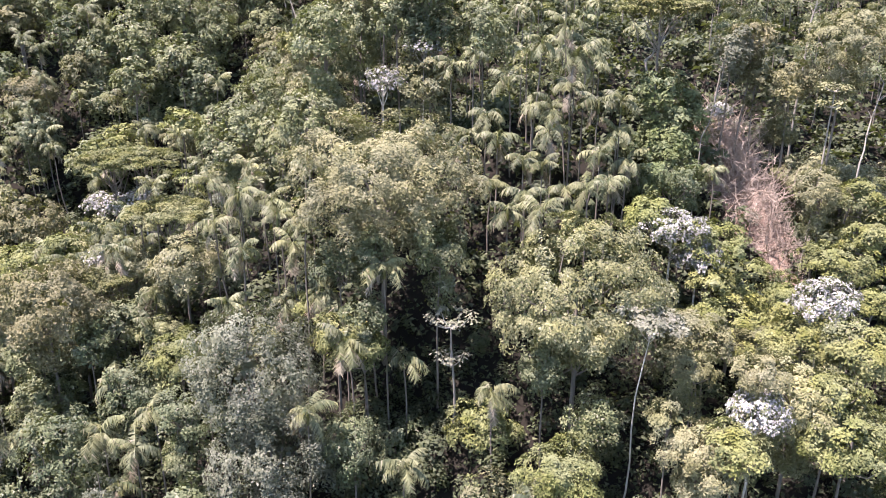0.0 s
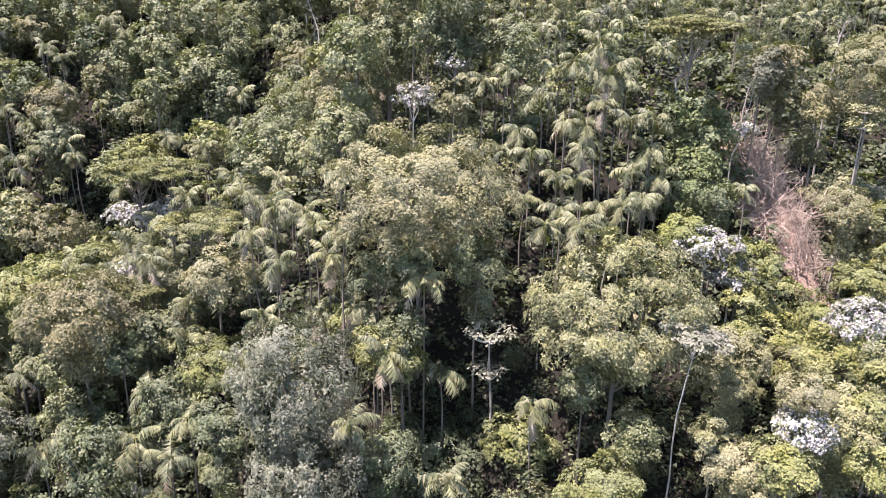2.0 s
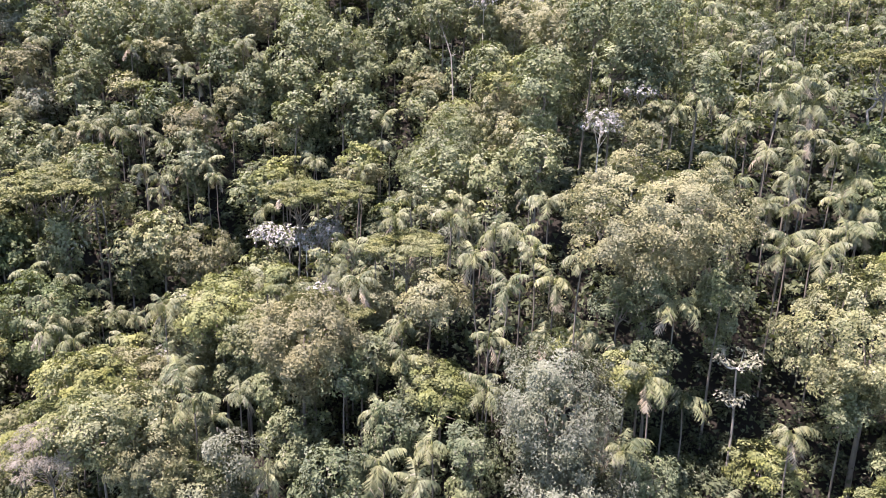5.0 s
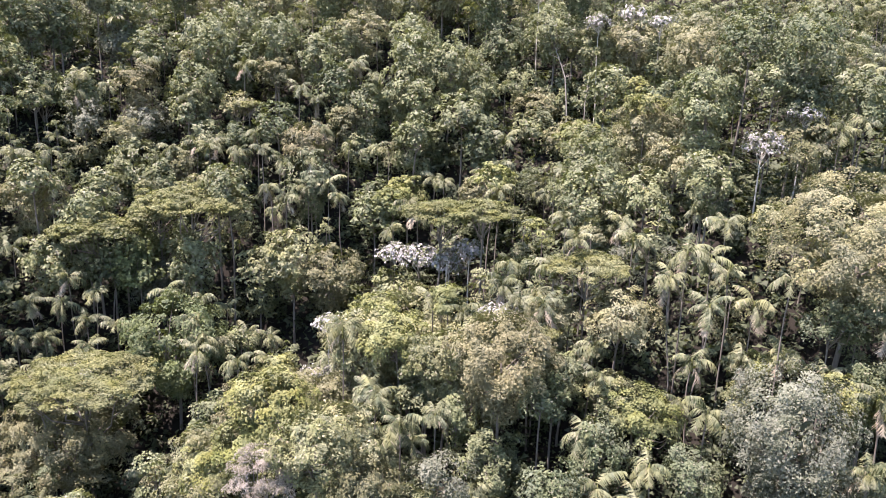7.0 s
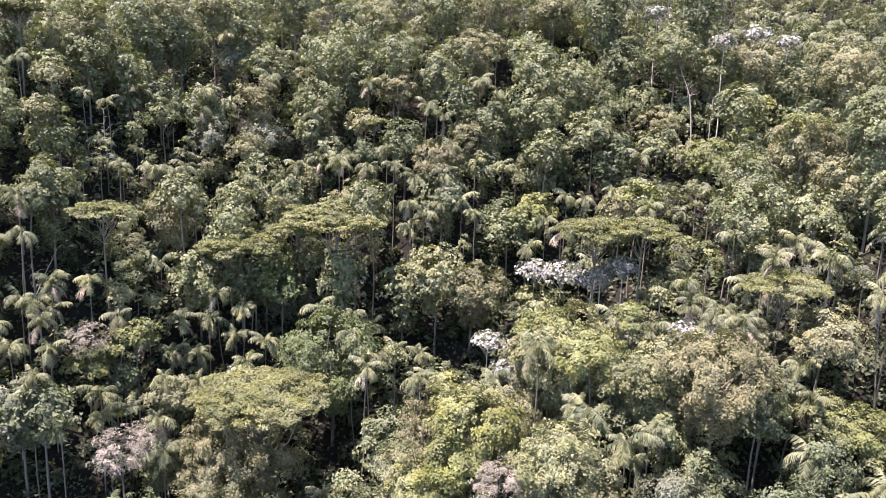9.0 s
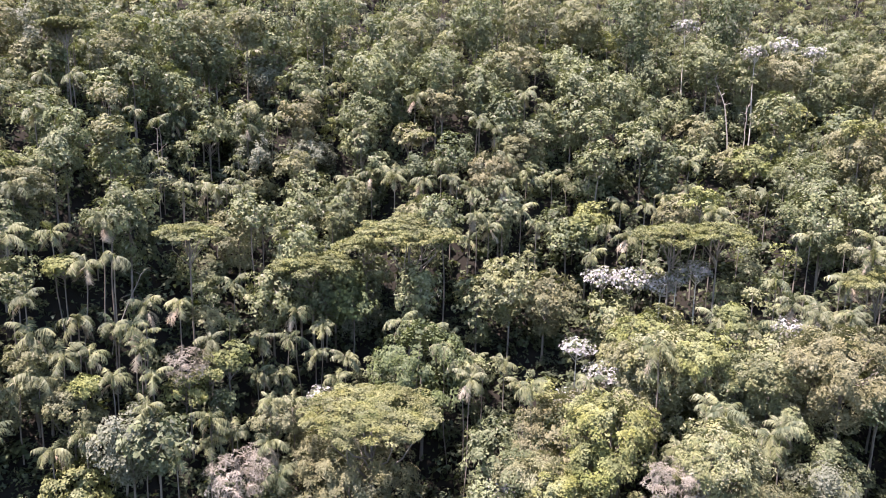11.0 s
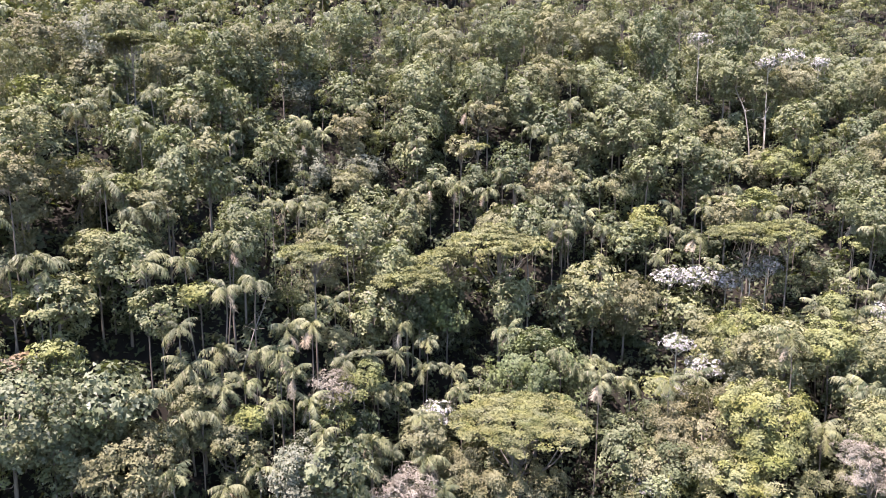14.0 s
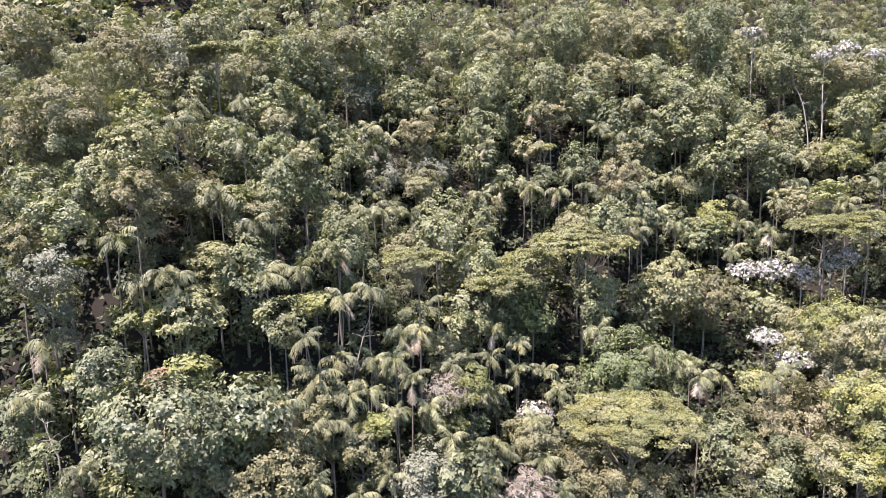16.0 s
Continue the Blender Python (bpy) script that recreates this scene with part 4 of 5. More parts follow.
clearings.append((-51.0, 68.0, 1.5))
clearings.append((-50.0, 88.3, 1.8))
clearings.append((-49.8, 97.1, 2.5))
clearings.append((-48.8, 87.9, 1.8))
clearings.append((-48.1, 78.7, 1.8))
clearings.append((-47.9, 85.4, 1.8))
clearings.append((-46.0, 90.4, 2.1))
clearings.append((-45.1, 105.4, 2.0))
clearings.append((-43.8, 54.9, 1.1))
clearings.append((-42.4, 59.5, 1.2))
clearings.append((-41.4, 69.3, 1.9))
clearings.append((-39.5, 90.6, 2.4))
clearings.append((-35.4, 73.7, 1.9))
clearings.append((-33.1, 96.2, 2.3))
clearings.append((-31.2, 96.6, 2.3))
clearings.append((-30.9, 48.6, 1.6))
clearings.append((-29.5, 49.5, 1.4))
clearings.append((-27.4, 50.9, 1.4))
clearings.append((-26.7, 86.1, 1.7))
clearings.append((-25.9, 99.4, 2.3))
clearings.append((-21.6, 45.4, 1.5))
clearings.append((-20.7, 43.8, 1.2))
clearings.append((-19.7, 44.1, 1.2))
clearings.append((-15.4, 50.3, 0.9))
clearings.append((-12.0, 52.8, 0.9))
clearings.append((-8.4, 68.6, 1.1))
clearings.append((-4.8, 43.9, 2.1))
clearings.append((-4.7, 73.8, 2.8))
clearings.append((-4.2, 47.4, 1.5))
clearings.append((-1.8, 42.8, 1.7))
clearings.append((-1.6, 48.4, 1.9))
clearings.append((0.7, 49.0, 1.7))
clearings.append((1.1, 73.2, 2.2))
clearings.append((3.2, 73.4, 2.5))
clearings.append((4.3, 71.6, 1.4))
clearings.append((6.1, 42.1, 1.2))
clearings.append((11.8, 52.2, 0.9))
clearings.append((12.9, 38.0, 1.2))
clearings.append((13.0, 41.2, 1.1))
clearings.append((15.5, 60.4, 1.2))
clearings.append((16.0, 61.7, 1.5))
clearings.append((17.5, 65.9, 1.5))
clearings.append((20.3, 56.6, 1.2))
clearings.append((22.4, 66.5, 2.0))
clearings.append((22.6, 66.6, 1.5))
clearings.append((33.9, 65.9, 2.3))
clearings.append((34.1, 66.0, 2.3))
clearings.append((35.5, 64.5, 2.0))
clearings.append((36.5, 65.2, 2.1))
plant("brown", -131.4, 95.6, 69.5, 3.6)
plant("brown", -129.4, 85.1, 58.7, 2.7)
plant("brown", -127.0, 68.4, 50.5, 2.0)
plant("brown", -126.3, 83.9, 60.9, 4.0)
plant("brown", -122.4, 100.6, 68.7, 3.6)
plant("brown", -119.2, 73.7, 50.6, 2.5)
plant("brown", -118.8, 72.8, 53.7, 2.7)
plant("brown", -116.9, 98.8, 64.2, 3.0)
plant("brown", -115.2, 79.1, 52.7, 3.0)
plant("brown", -109.2, 61.5, 31.1, 4.2)
plant("brown", -83.9, 110.2, 57.5, 3.0)
plant("brown", -75.6, 66.8, 21.8, 6.1)
plant("brown", -62.7, 110.4, 59.4, 3.2)
plant("brown", -56.6, 100.5, 49.9, 3.4)
plant("brown", -53.9, 64.0, 27.2, 4.6)
plant("brown", -51.3, 85.5, 35.6, 3.7)
plant("brown", -32.6, 54.6, 37.4, 4.2)
plant("brown", 32.4, 68.0, 54.0, 2.6)
plant("flat", -112.0, 97.0, 67.6, 3.0)
plant("flat", -97.2, 107.6, 53.6, 2.9)
plant("flat", -92.8, 76.5, 44.4, 3.5)
plant("flat", -83.7, 66.9, 25.5, 1.1)
plant("flat", -80.8, 87.2, 38.6, 5.2)
plant("flat", -74.5, 91.0, 40.2, 3.6)
plant("flat", -73.3, 66.7, 27.5, 6.9)
plant("flat", -68.8, 87.3, 42.2, 6.5)
plant("flat", -66.2, 105.6, 54.3, 2.0)
plant("flat", -37.7, 80.4, 43.5, 4.4)
plant("flat", -33.0, 78.1, 44.4, 3.8)
plant("flat", -29.9, 58.5, 37.6, 2.7)
plant("flat", -24.6, 61.8, 42.7, 3.7)
plant("flat", 19.6, 67.6, 60.0, 4.2)

# ---- the landslip: bare earth under a tangle of dead brush ----
rg = np.random.default_rng(3)
ys = np.linspace(57, 78, 125)
mid = 31.0 - 0.2 * (ys - 58) + 0.5 * np.sin((ys - 56) * 0.4)
WIDE_AT, WIDE = (57, 60, 66, 70, 78), (0.8, 1.2, 2.9, 2.5, 0.8)
half = np.interp(ys, WIDE_AT, WIDE) + 0.4 * np.sin(ys * 1.7) + rg.normal(size=125) * 0.12
across = np.linspace(-1, 1, 25)
sx, sy = mid[:, None] + half[:, None] * across[None], ys[:, None] + 0 * across[None]
sz = ground_height(sx, sy) + 0.35 * (1 - across[None] ** 2) - 0.06 + 0.16 * np.sin(sx * 2.3 + np.sin(sy * 1.1) * 2) * np.sin(sy * 1.9) + rg.normal(size=sx.shape) * 0.035
idx = np.arange(sx.size).reshape(sx.shape)
slip = new("landslip", mesh_from("landslip", np.stack([sx, sy, sz], -1).reshape(-1, 3), np.stack([idx[:-1, :-1], idx[:-1, 1:], idx[1:, 1:], idx[1:, :-1]], -1).reshape(-1, 4), SCAR))
tagged(slip, "strip of bare pinkish earth left by a small landslip", "bare earth", kind="structure")


def dead_branch(rg):
    """A bent, forked dead branch lying along +x."""
    length = rg.uniform(1.2, 3.4)
    s = np.linspace(0, 1, 5)
    p = np.stack([s * length, rg.uniform(-0.4, 0.4) * s ** 2 * length, 0.25 * np.sin(s * 3) * length * rg.uniform(0.2, 1.0)], -1)
    v, f = tube(p, 0.036 * (1.2 - s), 4)
    for k in (1, 1, 2, 2, 3, 3, 4, 4):          # twigs grow out of the branch's own rings
        way = rg.normal(size=3) * 0.55 + np.array([0.6, 0, 0.2])
        q = np.stack([p[k] + way * u * length * 0.34 for u in (0, 0.5, 1)], 0)
        q[1] += rg.normal(size=3) * 0.07
        twig_v, twig_f = tube(q, np.array([0.02, 0.013, 0.005]), 4)
        f = np.concatenate([f, np.where(twig_f < 4, twig_f + 4 * k, twig_f - 4 + len(v))])
        v = np.concatenate([v, twig_v[4:]])
    return mesh_from("dead_branch", v, f, DEAD)


BRANCHES = [dead_branch(rg) for _ in range(8)]
for k in range(290):
    y = rg.triangular(59, 68.5, 78)
    w = float(np.interp(y, WIDE_AT, WIDE))
    x = float(np.interp(y, ys, mid)) + rg.uniform(-1, 1) * w
    branch = new("dead_branch", BRANCHES[k % 8])
    branch.matrix_world = pose(x, y, float(ground_height(x, y)) + rg.uniform(0.05, 0.9), rg.uniform(-40, 40), rg.uniform(-75, 15), rg.uniform(0, 360)) @ Matrix.Scale(rg.uniform(0.7, 1.6), 4)
    tagged(branch, "dead pinkish-brown branch lying in a tangle of brush", "branch", "dead branches on the landslip")


# fine dry twigs and straw matted over the slip
n = 5500
y = rg.triangular(58, 68.5, 79, n)
w = np.interp(y, WIDE_AT, WIDE) + 0.5
x = np.interp(y, ys, mid) + rg.uniform(-1, 1, n) * w
at = np.stack([x, y, ground_height(x, y) + 0.25 + rg.random(n) ** 1.5 * 1.5], -1)
straw = mesh_from("dry_brush", *leaves(at, unit(rg.normal(size=(n, 3)) + np.array([0, -0.6, 0.8])), 1.1, 0.035, rg, three=True), DEAD)
tagged(new("dry_brush", straw), "matted pinkish-tan dry twigs and straw over bare earth", "brush", kind="stuff")

# dry scrub at the edges of the landslip
for x, y, r in ((27.2, 72.4, 1.1), (26.4, 69.0, 1.2), (28.2, 75.5, 1.2), (28.4, 63.5, 0.9), (34.6, 67.0, 1.5), (33.0, 62.0, 0.7), (25.6, 74.5, 1.3), (30.5, 74.2, 0.9)):
    plant("rust" if r > 1.0 else "bare", x, y, float(ground_height(np.float64(x), np.float64(y))) + r * 0.8, r)


def standing_pole(points, thick, label):
    """A slim, nearly bare trunk through the points, with a few forked twigs at its head."""
    rg = np.random.default_rng(int(points[0][0] * 10) % 97)
    p = np.array(points, float)
    s = np.linspace(0, 1, 9)
    way = np.linspace(0, 1, len(p))
    line = np.stack([np.interp(s, way, p[:, k]) for k in range(3)], -1)
    line[1:-1] += rg.normal(size=(7, 3)) * 0.06
    line[0, 2] = float(ground_height(line[0, 0], line[0, 1])) - 0.1
    root = new("bare_trunk")
    root.matrix_world = pose(*line[0])
    trunk = new("trunk", mesh_from("pole", *tube(line - line[0], thick * (1.15 - 0.6 * s), 7), POLE_BARK))
    trunk.parent = root
    for k in range(13):
        start = line[8 - k % 4] - line[0]
        reach = unit(rg.normal(size=3) * np.array([1, 1, 0.3]) + np.array([0, 0, 0.5])) * rg.uniform(0.6, 1.7)
        q = np.stack([start, start + reach * 0.5 + np.array([0, 0, 0.1]), start + reach], 0)
        twig = new("branch", mesh_from("twig", *tube(q, np.array([0.36, 0.24, 0.1]) * thick, 5), POLE_BARK))
        twig.parent = root
    tagged(root, label, "dead tree", "bare trunks")


def sparse_tree(foot, fork, spread, tiers, label, thick=0.11, leaf="slender", n=26):
    """A thin pale trunk whose arching limbs carry leaves only at their tips."""
    rg = np.random.default_rng(21)
    foot, fork = np.array(foot, float), np.array(fork, float)
    root = new("slender_tree")
    root.matrix_world = pose(*foot)
    rise = fork - foot
    s = np.linspace(0, 1, 7)
    line = s[:, None] * rise + np.stack([0.12 * np.sin(s * 5), 0.08 * np.sin(s * 7), 0 * s], -1)
    trunk = new("trunk", mesh_from("sparse_trunk", *tube(line, thick * (1.1 - 0.5 * s), 7), POLE_BARK))
    trunk.parent = root
    tips = []
    for low, reach, count in tiers:
        start = line[-1] - rise * low
        for k in range(count):
            turn = 6.28 * k / count + rg.uniform(-0.4, 0.4)
            out = np.array([math.cos(turn), math.sin(turn), 0]) * reach * rg.uniform(0.7, 1.1)
            end = start + out + np.array([0, 0, spread * rg.uniform(0.5, 1.1)])
            bend = start + out * 0.65 + np.array([0, 0, spread * 0.2])
            new("limb", mesh_from("limb", *tube([start, start + out * 0.3, bend, end], [0.05, 0.042, 0.03, 0.012], 5), PALE_BARK)).parent = trunk
            tips += [end, bend * 0.4 + end * 0.6 + rg.normal(size=3) * 0.2]
    at = np.repeat(np.array(tips), n, 0) + rg.normal(size=(len(tips) * n, 3)) * np.array([0.28, 0.28, 0.14])
    out = unit(at - np.repeat(np.array(tips), n, 0))
    crown = new("crown", mesh_from("sparse_crown", *leaves(at, unit(out * 0.5 + np.array([0, 0, 0.9])), 0.3, 0.17, rg, out, three=True), LEAF[leaf]))
    crown.parent = root
    tagged(root, label, "tree", "slender trees of the forest")


sparse_tree((0.8, 48.3, float(ground_height(np.float64(0.8), np.float64(48.3))) - 0.1), (0.7, 48.5, 38.1), 1.1, ((0.0, 1.7, 7), (0.35, 1.0, 4)), "thin white-trunked tree with leaves only at its branch tips")
standing_pole(((34.8, 60.1, 39.9), (35.2, 59.6, 47.7), (36.0, 60.7, 50.9), (37.3, 61.8, 54.6)), 0.08, "leaning pale grey trunk with bare crooked branches")
sparse_tree((32.0, 60.6, float(ground_height(np.float64(32.0), np.float64(60.6))) - 0.1), (33.3, 61.6, 54.0), 0.5, ((0.0, 1.2, 7), (0.08, 1.1, 5)), "tall thin pale trunk with a small olive umbrella crown", 0.09, "pale", 34)
standing_pole(((36.8, 61.9, 39.8), (38.0, 63.1, 41.3), (39.1, 63.9, 43.3), (40.1, 64.2, 45.6)), 0.12, "leaning grey trunk with bare forked limbs")
standing_pole(((23.1, 64.3, 43.2), (23.5, 64.9, 49.2), (24.6, 65.8, 52.2), (25.6, 67.0, 55.6)), 0.05, "thin leaning pale trunk beside the landslip")
standing_pole(((-19.9, 103.7, 52.6), (-20.2, 104.1, 56.2), (-20.7, 105.1, 60.8), (-22.0, 105.9, 63.9)), 0.1, "pale crooked trunk with bare spreading limbs")
standing_pole(((-17.8, 103.3, 52.4), (-17.7, 103.6, 56.4), (-17.4, 104.0, 59.9)), 0.09, "straight pale bare trunk with a few twigs")
standing_pole(((19.9, 67.8, 52.0), (18.8, 69.0, 55.9), (20.0, 69.0, 57.4), (21.5, 68.8, 59.6)), 0.13, "pale crooked bare limb under a flat-topped crown")
standing_pole(((26.9, 72.4, 48.5), (27.3, 72.7, 52.9), (27.5, 72.8, 54.4), (27.7, 72.8, 55.8)), 0.1, "broken grey trunk above the landslip")
standing_pole(((35.0, 71.8, 46.0), (35.2, 71.8, 58.7), (35.3, 71.8, 60.5), (35.5, 71.7, 61.5)), 0.1, "straight pale trunk against the dark hollow")
standing_pole(((-100.9, 73.9, 31.0), (-100.1, 74.4, 34.9), (-98.9, 75.3, 38.0), (-97.8, 75.9, 40.7)), 0.07, "thin leaning white trunk among palms")
standing_pole(((-124.3, 61.8, 30.0), (-124.6, 62.0, 33.8), (-125.2, 62.6, 35.5), (-125.6, 63.1, 37.1)), 0.08, "slim leaning grey trunk at the forest's lower edge")
standing_pole(((-96.9, 64.8, 22.0), (-96.0, 64.8, 25.4), (-94.5, 64.9, 26.3), (-93.5, 64.8, 26.5)), 0.1, "fallen white branch caught in the undergrowth")
standing_pole(((-79.9, 88.2, 28.0), (-79.6, 88.8, 31.9), (-79.0, 90.0, 35.4), (-78.8, 90.6, 37.5)), 0.08, "slim pale trunk in a shaded hollow")
standing_pole(((-100.9, 95.9, 44.0), (-101.1, 96.1, 49.3), (-101.3, 96.3, 52.8), (-101.3, 96.4, 55.3)), 0.08, "slim pale palm trunk without fronds")
plant("olive", 31.7, 58.6, 46.2, 2.0)
plant("lime", 35.3, 58.4, 45.5, 2.2)
clearings += [(30.6, 60.1, 2.2), (29.2, 57.2, 1.9), (28.2, 54.8, 1.4)]
clearings += [(37.5, 71.6, 3.2), (39.0, 75.4, 3.2), (41.1, 70.7, 3.0), (25.9, 74.0, 2.6), (24.4, 78.7, 3.0), (19.0, 68.7, 2.2), (18.4, 72.0, 2.4)]
plant("silver", 27.4, 71.6, 51.2, 1.3)
plant("brown", 32.3, 69.9, 48.8, 1.6)
plant("dark", 20.4, 58.8, 46.9, 1.5)

# ---- the rest of the forest: trees nobody could count, joined by kind ----
spots = np.array(planted + [(31.0 - 0.2 * (y - 58), y, 2.6) for y in range(58, 78, 2)])


open_spots = np.array(clearings)


def in_view_zone(x, y):
    return (x > -120 - 0.4 * y) & (x < 14 + 0.68 * y)


def fill_spots(step, y_low, y_high, seed):
    rg = np.random.default_rng(seed)
    xs, ys = np.meshgrid(np.arange(-200, 140, step), np.arange(y_low, y_high, step * 0.9), indexing="ij")
    xs, ys = (xs + rg.uniform(-0.45, 0.45, xs.shape) * step).ravel(), (ys + rg.uniform(-0.45, 0.45, ys.shape) * step).ravel()
    ok = in_view_zone(xs, ys) & ~((np.abs(xs - 31.0 + 0.2 * (ys - 58)) < 3.2) & (ys > 57) & (ys < 78))
    return xs[ok], ys[ok], rg


def turned(v, angle, scale, at):
    c, s = math.cos(angle), math.sin(angle)
    return (v * scale) @ np.array([[c, s, 0], [-s, c, 0], [0, 0, 1]]) + at


fill_kinds = ("green", "dark", "olive", "pale", "lime", "grey", "brown")
FORMS = ("dome", "dome", "column", "column", "tufts", "tufts")


def clump_places(form, rg):
    """Where the leafy clumps of a small tree sit: a draped column, or separate tufts at the ends of its limbs."""
    if form == "column":
        z = rg.uniform(-4.6, 1.7, 19)
        wide = 1.25 * np.sqrt(np.maximum(0.08, 1 - ((z + 0.6) / 4.6) ** 2)) * rg.uniform(0.6, 1.0, 19)
        turn = rg.uniform(0, 6.28, 19)
        return np.stack([wide * np.cos(turn), wide * np.sin(turn), z], -1), 0.62
    n = int(rg.integers(6, 10))
    turn, wide = np.arange(n) * 2.4 + rg.uniform(0, 1), np.linspace(0.2, 1.75, n)
    return np.stack([wide * np.cos(turn), wide * np.sin(turn), 1.2 - 1.1 * wide + rg.normal(size=n) * 0.5], -1), 0.72


bank = {}
for kind in fill_kinds:
    tall, clump, length, width, cover, flat, hang, _ = KINDS[kind]
    for far in (-1, 0, 1):
        for variant, form in enumerate(FORMS):
            rg = np.random.default_rng(930 + variant + 10 * far + len(kind))
            scale = (1.25, 1.5, 0.95)[far]
            places, lump_r = (None, 0.66) if form == "dome" else clump_places(form, rg)
            (v, f), c = crown_arrays(2.0, tall * 1.05, 11, lump_r, length * scale, width * scale * 1.07, 0.66, rg, flat, True, hang, far < 0 and form == "dome", 1.3 if form == "dome" else 0, places)
            bank[kind, far, variant] = v, f
mass = {k: [] for k in fill_kinds}
stems, palms_v, young = [], [], {}
palm_bank = []
for variant in range(4):
    rg = np.random.default_rng(70 + variant)
    pieces = []
    for k in range(9):
        v, f = frond_arrays(k, *ARCHES[(k + variant) % 6], 2.6, 11, True)
        pieces.append((v @ np.array(palm_pose(rg, k, 9).to_3x3()).T, f))
    palm_bank.append(joined(pieces))
for step, low, high, far in ((3.6, 22, 84, 0), (3.05, 84, 120, 1), (3.7, 120, 166, 1)):
    xs, ys, rg = fill_spots(step, low, high, 31 + low)
    for x, y in zip(xs, ys):
        gap = np.hypot(spots[:, 0] - x, spots[:, 1] - y) - spots[:, 2] * 0.85
        if gap.min() < 0.9 or (np.hypot(open_spots[:, 0] - x, open_spots[:, 1] - y) < open_spots[:, 2]).any():
            continue
        recess = math.exp(-((x - 30.5) ** 2 / 420 + (y - 84) ** 2 / 480))          # a deep hollow beside the landslip: fewer trees, darker leaves painting in its shade
        if rg.random() < 0.75 * recess:
            continue
        foot = float(ground_height(x, y)) - 0.1
        grove = math.exp(-((x - 8.5) ** 2 / 200 + (y - 64) ** 2 / 180)) + 0.5 * math.exp(-((x + 24.5) ** 2 / 250 + (y - 59) ** 2 / 120))
        if rg.random() < (0.3 if far else 0.22) + 0.5 * grove:
            h = 7.0 + rg.uniform(-3.0, 2.8)
            if y < 68 and counts["palm"] < 300:
                plant("palm", round(x, 1), round(y, 1), foot + h, rg.uniform(1.3, 1.8))
                continue
            v, f = palm_bank[int(rg.integers(0, 4))]
            palms_v.append((turned(v, rg.uniform(0, 6.28), rg.uniform(0.65, 0.9), (x, y, foot + h)), f))
            p, rr = stem(h, 0.09, 0.03, rg, 5)
            stems.append(tube(p + np.array([x, y, foot]), rr, 4))
            continue
        lime_zone = math.exp(-((x - 26.5) ** 2 + (y - 49) ** 2) / 300)
        spur = math.exp(-((x + 12) ** 2 / 500 + (y - 92) ** 2 / 500))          # sunny spur under yellow-green climbers
        valley = math.exp(-((x + 78) ** 2 / 1300 + (y - 92) ** 2 / 700))          # side valley with more green, dark and grey trees, fewer olive ones
        brow = math.exp(-((x + 125) ** 2 / 400 + (y - 95) ** 2 / 700))          # drier brow
        shade_zone = math.exp(-((x + 121) ** 2 / 120 + (y - 67) ** 2 / 120))          # far end: dark-leaved trees chosen here to stand in for shade
        share = np.array([0.34 + 0.3 * valley, 0.1 + 1.4 * recess + 0.35 * valley + 1.2 * shade_zone, 0.26 * (1 - 0.6 * valley) + 0.3 * brow, 0.14 + 0.5 * spur, 0.06 + 1.0 * lime_zone + 0.35 * spur, 0.1 + 0.1 * valley, 0.08 + 0.5 * brow])
        kind = fill_kinds[int(rg.choice(7, p=share / share.sum()))]
        r = rg.uniform(1.3, 2.6) if y > 120 else rg.uniform(0.9, 2.1) if far else rg.uniform(1.1, 2.5)
        h = 7.2 + rg.uniform(-3.2, 2.2) + 2.2 * math.sin(x * 0.47 + 2 * math.sin(y * 0.29)) * math.sin(y * 0.41 + 1.7) - 2.0 * spur - (2.2 if lime_zone > 0.3 else 0)
        variant = int(rg.integers(0, 6))
        v, f = bank[kind, -1 if y < 66.5 else far, variant]
        if y < 66.5 and counts.get("young", 0) < 200:
            counts["young"] = counts.get("young", 0) + 1
            if (kind, variant) not in young:
                young[kind, variant] = mesh_from("young_crown", v, f, LEAF[kind])
            root = new("young_tree")
            root.matrix_world = pose(x, y, foot, 0, 0, rg.uniform(0, 360))
            p, rr = stem(1.0, 0.06 + 0.03 * r, 0.02, rg, 5)
            trunk, crown = new("trunk", mesh_from("young_trunk", *tube(p, rr, 5), BARK)), new("crown", young[kind, variant])
            trunk.parent = crown.parent = root
            trunk.scale, crown.location, crown.scale = (1, 1, h), (0, 0, h), (r / 2, r / 2, r / 2)
            tagged(root, "young " + kind + "-leaved tree growing between taller forest trees", "tree", "young trees of the forest")
            continue
        mass[kind].append((turned(v, rg.uniform(0, 6.28), r / 2.0, (x, y, foot + h)), f))
        if rg.random() < (0.3, 0.3, 0.2, 0.2, 0.9, 0.9)[variant]:
            p, rr = stem(h + 0.3, 0.05 + 0.022 * r, 0.03, rg, 5)
            stems.append(tube(p + np.array([x, y, foot]), rr, 4))
for kind in fill_kinds:
    tagged(new("forest_canopy", mesh_from("forest_canopy", *joined(mass[kind]), LEAF[kind])),
           "dense " + kind + " crowns of smaller rainforest trees on the slope", "forest", kind="stuff")
tagged(new("palm_grove", mesh_from("palm_grove", *joined(palms_v), LEAF["palm"])), "crowds of feathery palm crowns among the trees", "palms", kind="stuff")
tagged(new("forest_stems", mesh_from("forest_stems", *joined(stems), BARK)), "thin grey trunks of the smaller forest trees", "trunks", kind="stuff")

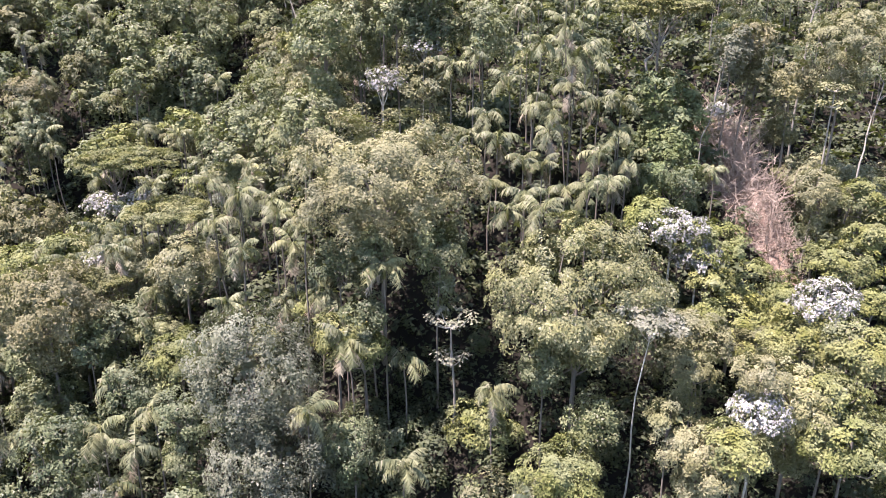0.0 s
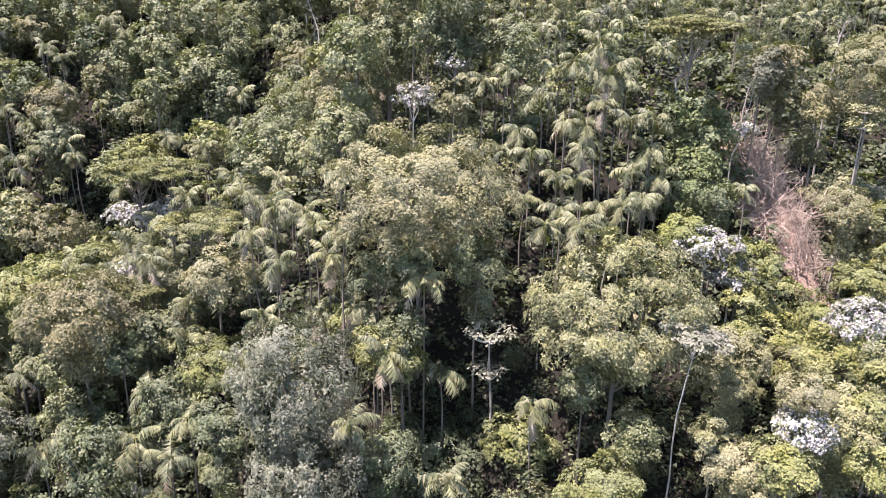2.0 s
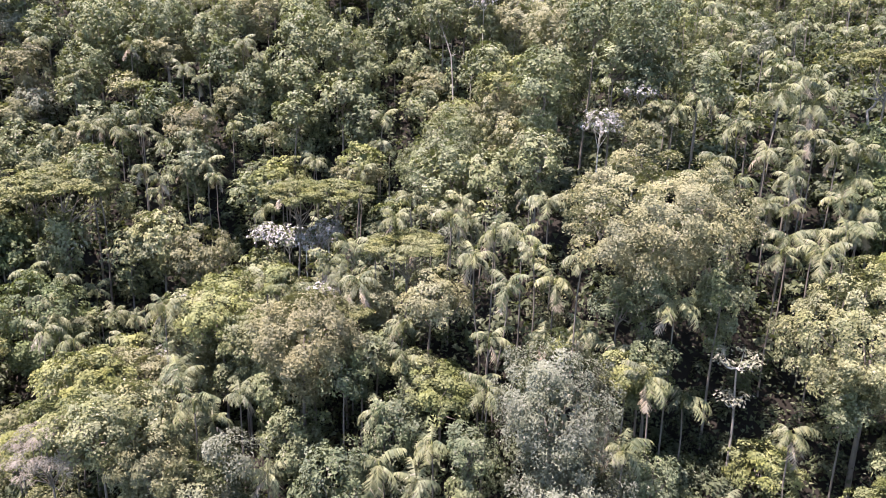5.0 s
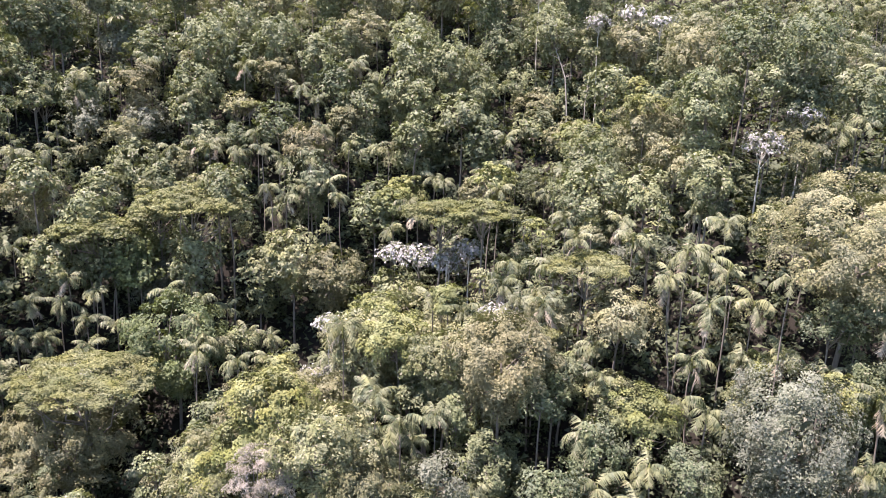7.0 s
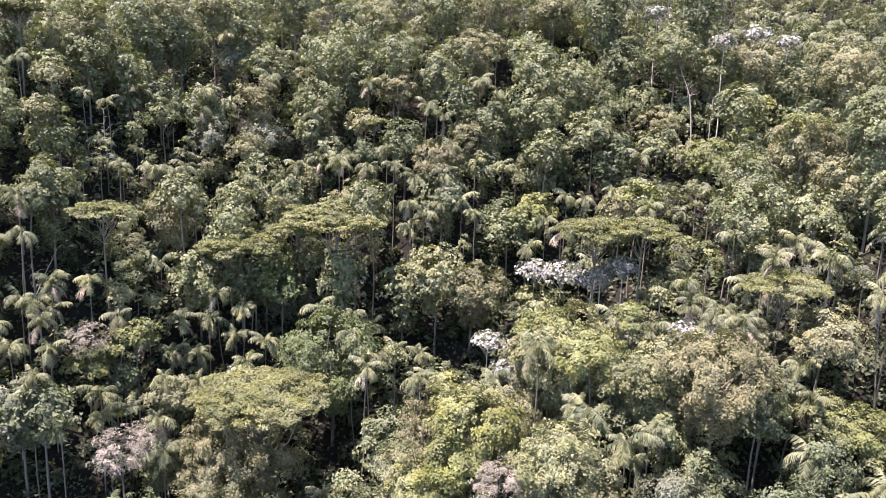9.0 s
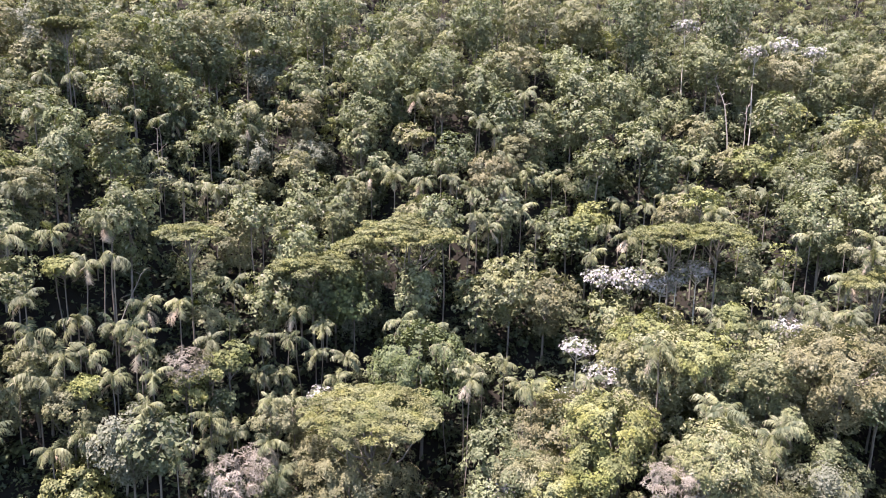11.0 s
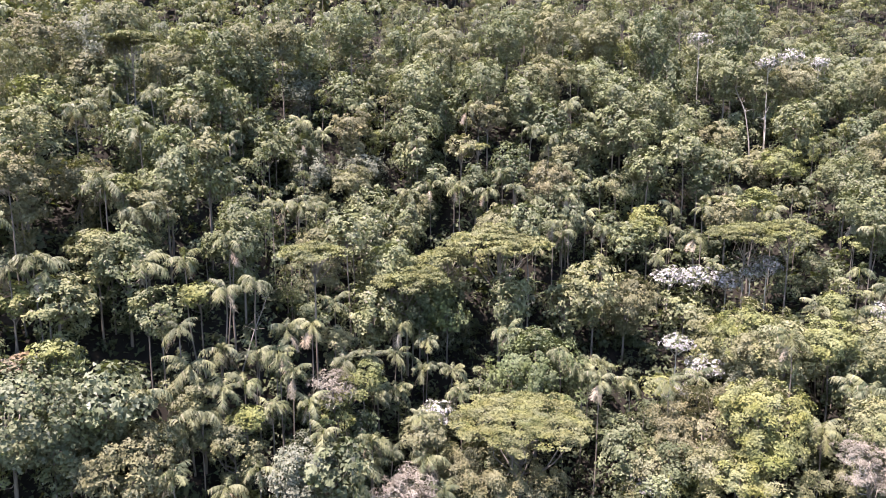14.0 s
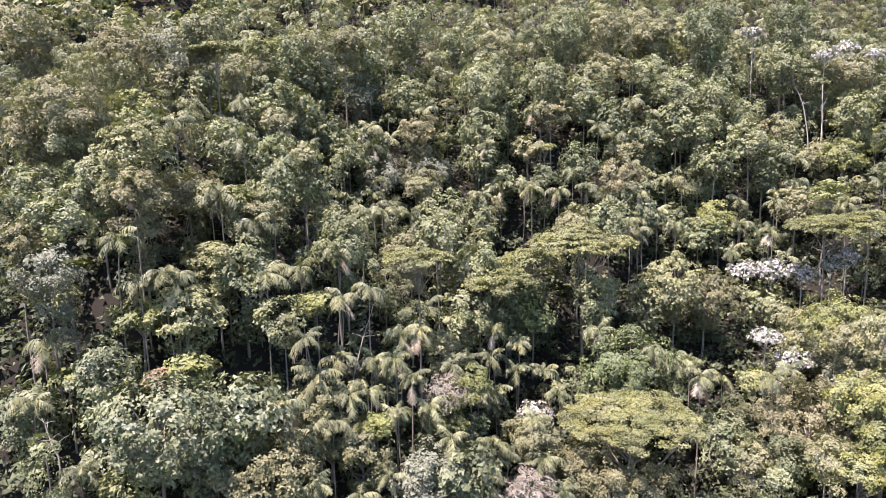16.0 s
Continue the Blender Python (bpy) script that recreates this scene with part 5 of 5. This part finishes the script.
# the forest goes on below, beside and above the stretch that is flown past
coarse = []
for variant in range(4):
    rg = np.random.default_rng(610 + variant)
    coarse.append(crown_arrays(3.2, 0.9, 8, 1.4, 1.35, 0.95, 0.72, rg, three=True, hang=0.4, core=False)[0])
rg = np.random.default_rng(88)
outer = {"green": [], "olive": []}
xs, ys = np.meshgrid(np.arange(-205, 165, 4.3), np.arange(-52, 280, 4.2), indexing="ij")
xs, ys = (xs + rg.uniform(-1.9, 1.9, xs.shape)).ravel(), (ys + rg.uniform(-1.9, 1.9, ys.shape)).ravel()
for x, y in zip(xs, ys):
    if 22 < y < 164 and in_view_zone(x, y) or y < 22 and not -165 < x < 75:
        continue
    v, f = coarse[int(rg.integers(0, 4))]
    outer["green" if rg.random() < 0.6 else "olive"].append((turned(v, rg.uniform(0, 6.28), rg.uniform(0.7, 1.1), (x, y, float(ground_height(x, y)) + rg.uniform(3.5, 7.5))), f))
for kind, crowns in outer.items():
    tagged(new("forest_canopy", mesh_from("forest_canopy", *joined(crowns), LEAF[kind])), "distant " + kind + " tree crowns covering the rest of the hillside", "forest", kind="stuff")

# ---- undergrowth: bushes, saplings and creepers under the trees, shade put into their leaf colour ----
bushes = {}
for near in (True, False):
    for variant in range(5):
        rg = np.random.default_rng(400 + variant)
        size = 0.36 if near else 0.66
        bushes[near, variant] = crown_arrays(1.5, 1.7, 6, 0.8, size, size * 0.7, 0.5, rg, three=True, hang=0.6, core=False)[0]
xs, ys, rg = fill_spots(2.5, 22, 138, 77)
pieces = []
for x, y in zip(xs, ys):
    if (np.hypot(spots[:, 0] - x, spots[:, 1] - y) < spots[:, 2] * 0.55).any() and rg.random() < 0.35:
        continue
    v, f = bushes[bool(y < 55), int(rg.integers(0, 5))]
    pieces.append((turned(v, rg.uniform(0, 6.28), rg.uniform(0.6, 1.25), (x, y, float(ground_height(x, y)) + rg.uniform(0.3, 2.6))), f))
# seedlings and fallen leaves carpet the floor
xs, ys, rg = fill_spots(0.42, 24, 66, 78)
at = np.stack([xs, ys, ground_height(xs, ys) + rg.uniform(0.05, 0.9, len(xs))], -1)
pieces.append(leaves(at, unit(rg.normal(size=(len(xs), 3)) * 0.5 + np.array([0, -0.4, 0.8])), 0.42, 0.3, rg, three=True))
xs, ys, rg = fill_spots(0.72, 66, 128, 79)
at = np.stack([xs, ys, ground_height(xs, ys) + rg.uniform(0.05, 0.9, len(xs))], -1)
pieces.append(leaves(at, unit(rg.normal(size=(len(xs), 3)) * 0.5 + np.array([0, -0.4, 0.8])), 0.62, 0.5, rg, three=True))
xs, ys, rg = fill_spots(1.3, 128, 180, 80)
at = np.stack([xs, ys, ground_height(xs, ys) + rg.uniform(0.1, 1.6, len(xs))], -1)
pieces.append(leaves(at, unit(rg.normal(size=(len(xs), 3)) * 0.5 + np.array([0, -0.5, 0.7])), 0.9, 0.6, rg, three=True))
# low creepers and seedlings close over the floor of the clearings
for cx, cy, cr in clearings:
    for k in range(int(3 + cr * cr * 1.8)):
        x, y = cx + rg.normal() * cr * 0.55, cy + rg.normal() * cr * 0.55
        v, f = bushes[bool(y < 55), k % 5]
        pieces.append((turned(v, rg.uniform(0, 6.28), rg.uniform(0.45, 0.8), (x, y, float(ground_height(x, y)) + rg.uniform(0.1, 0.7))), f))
tagged(new("undergrowth", mesh_from("undergrowth", *joined(pieces), LEAF["under"])), "leafy undergrowth on the forest floor, its green darkened to hold the shade", "undergrowth", kind="stuff")
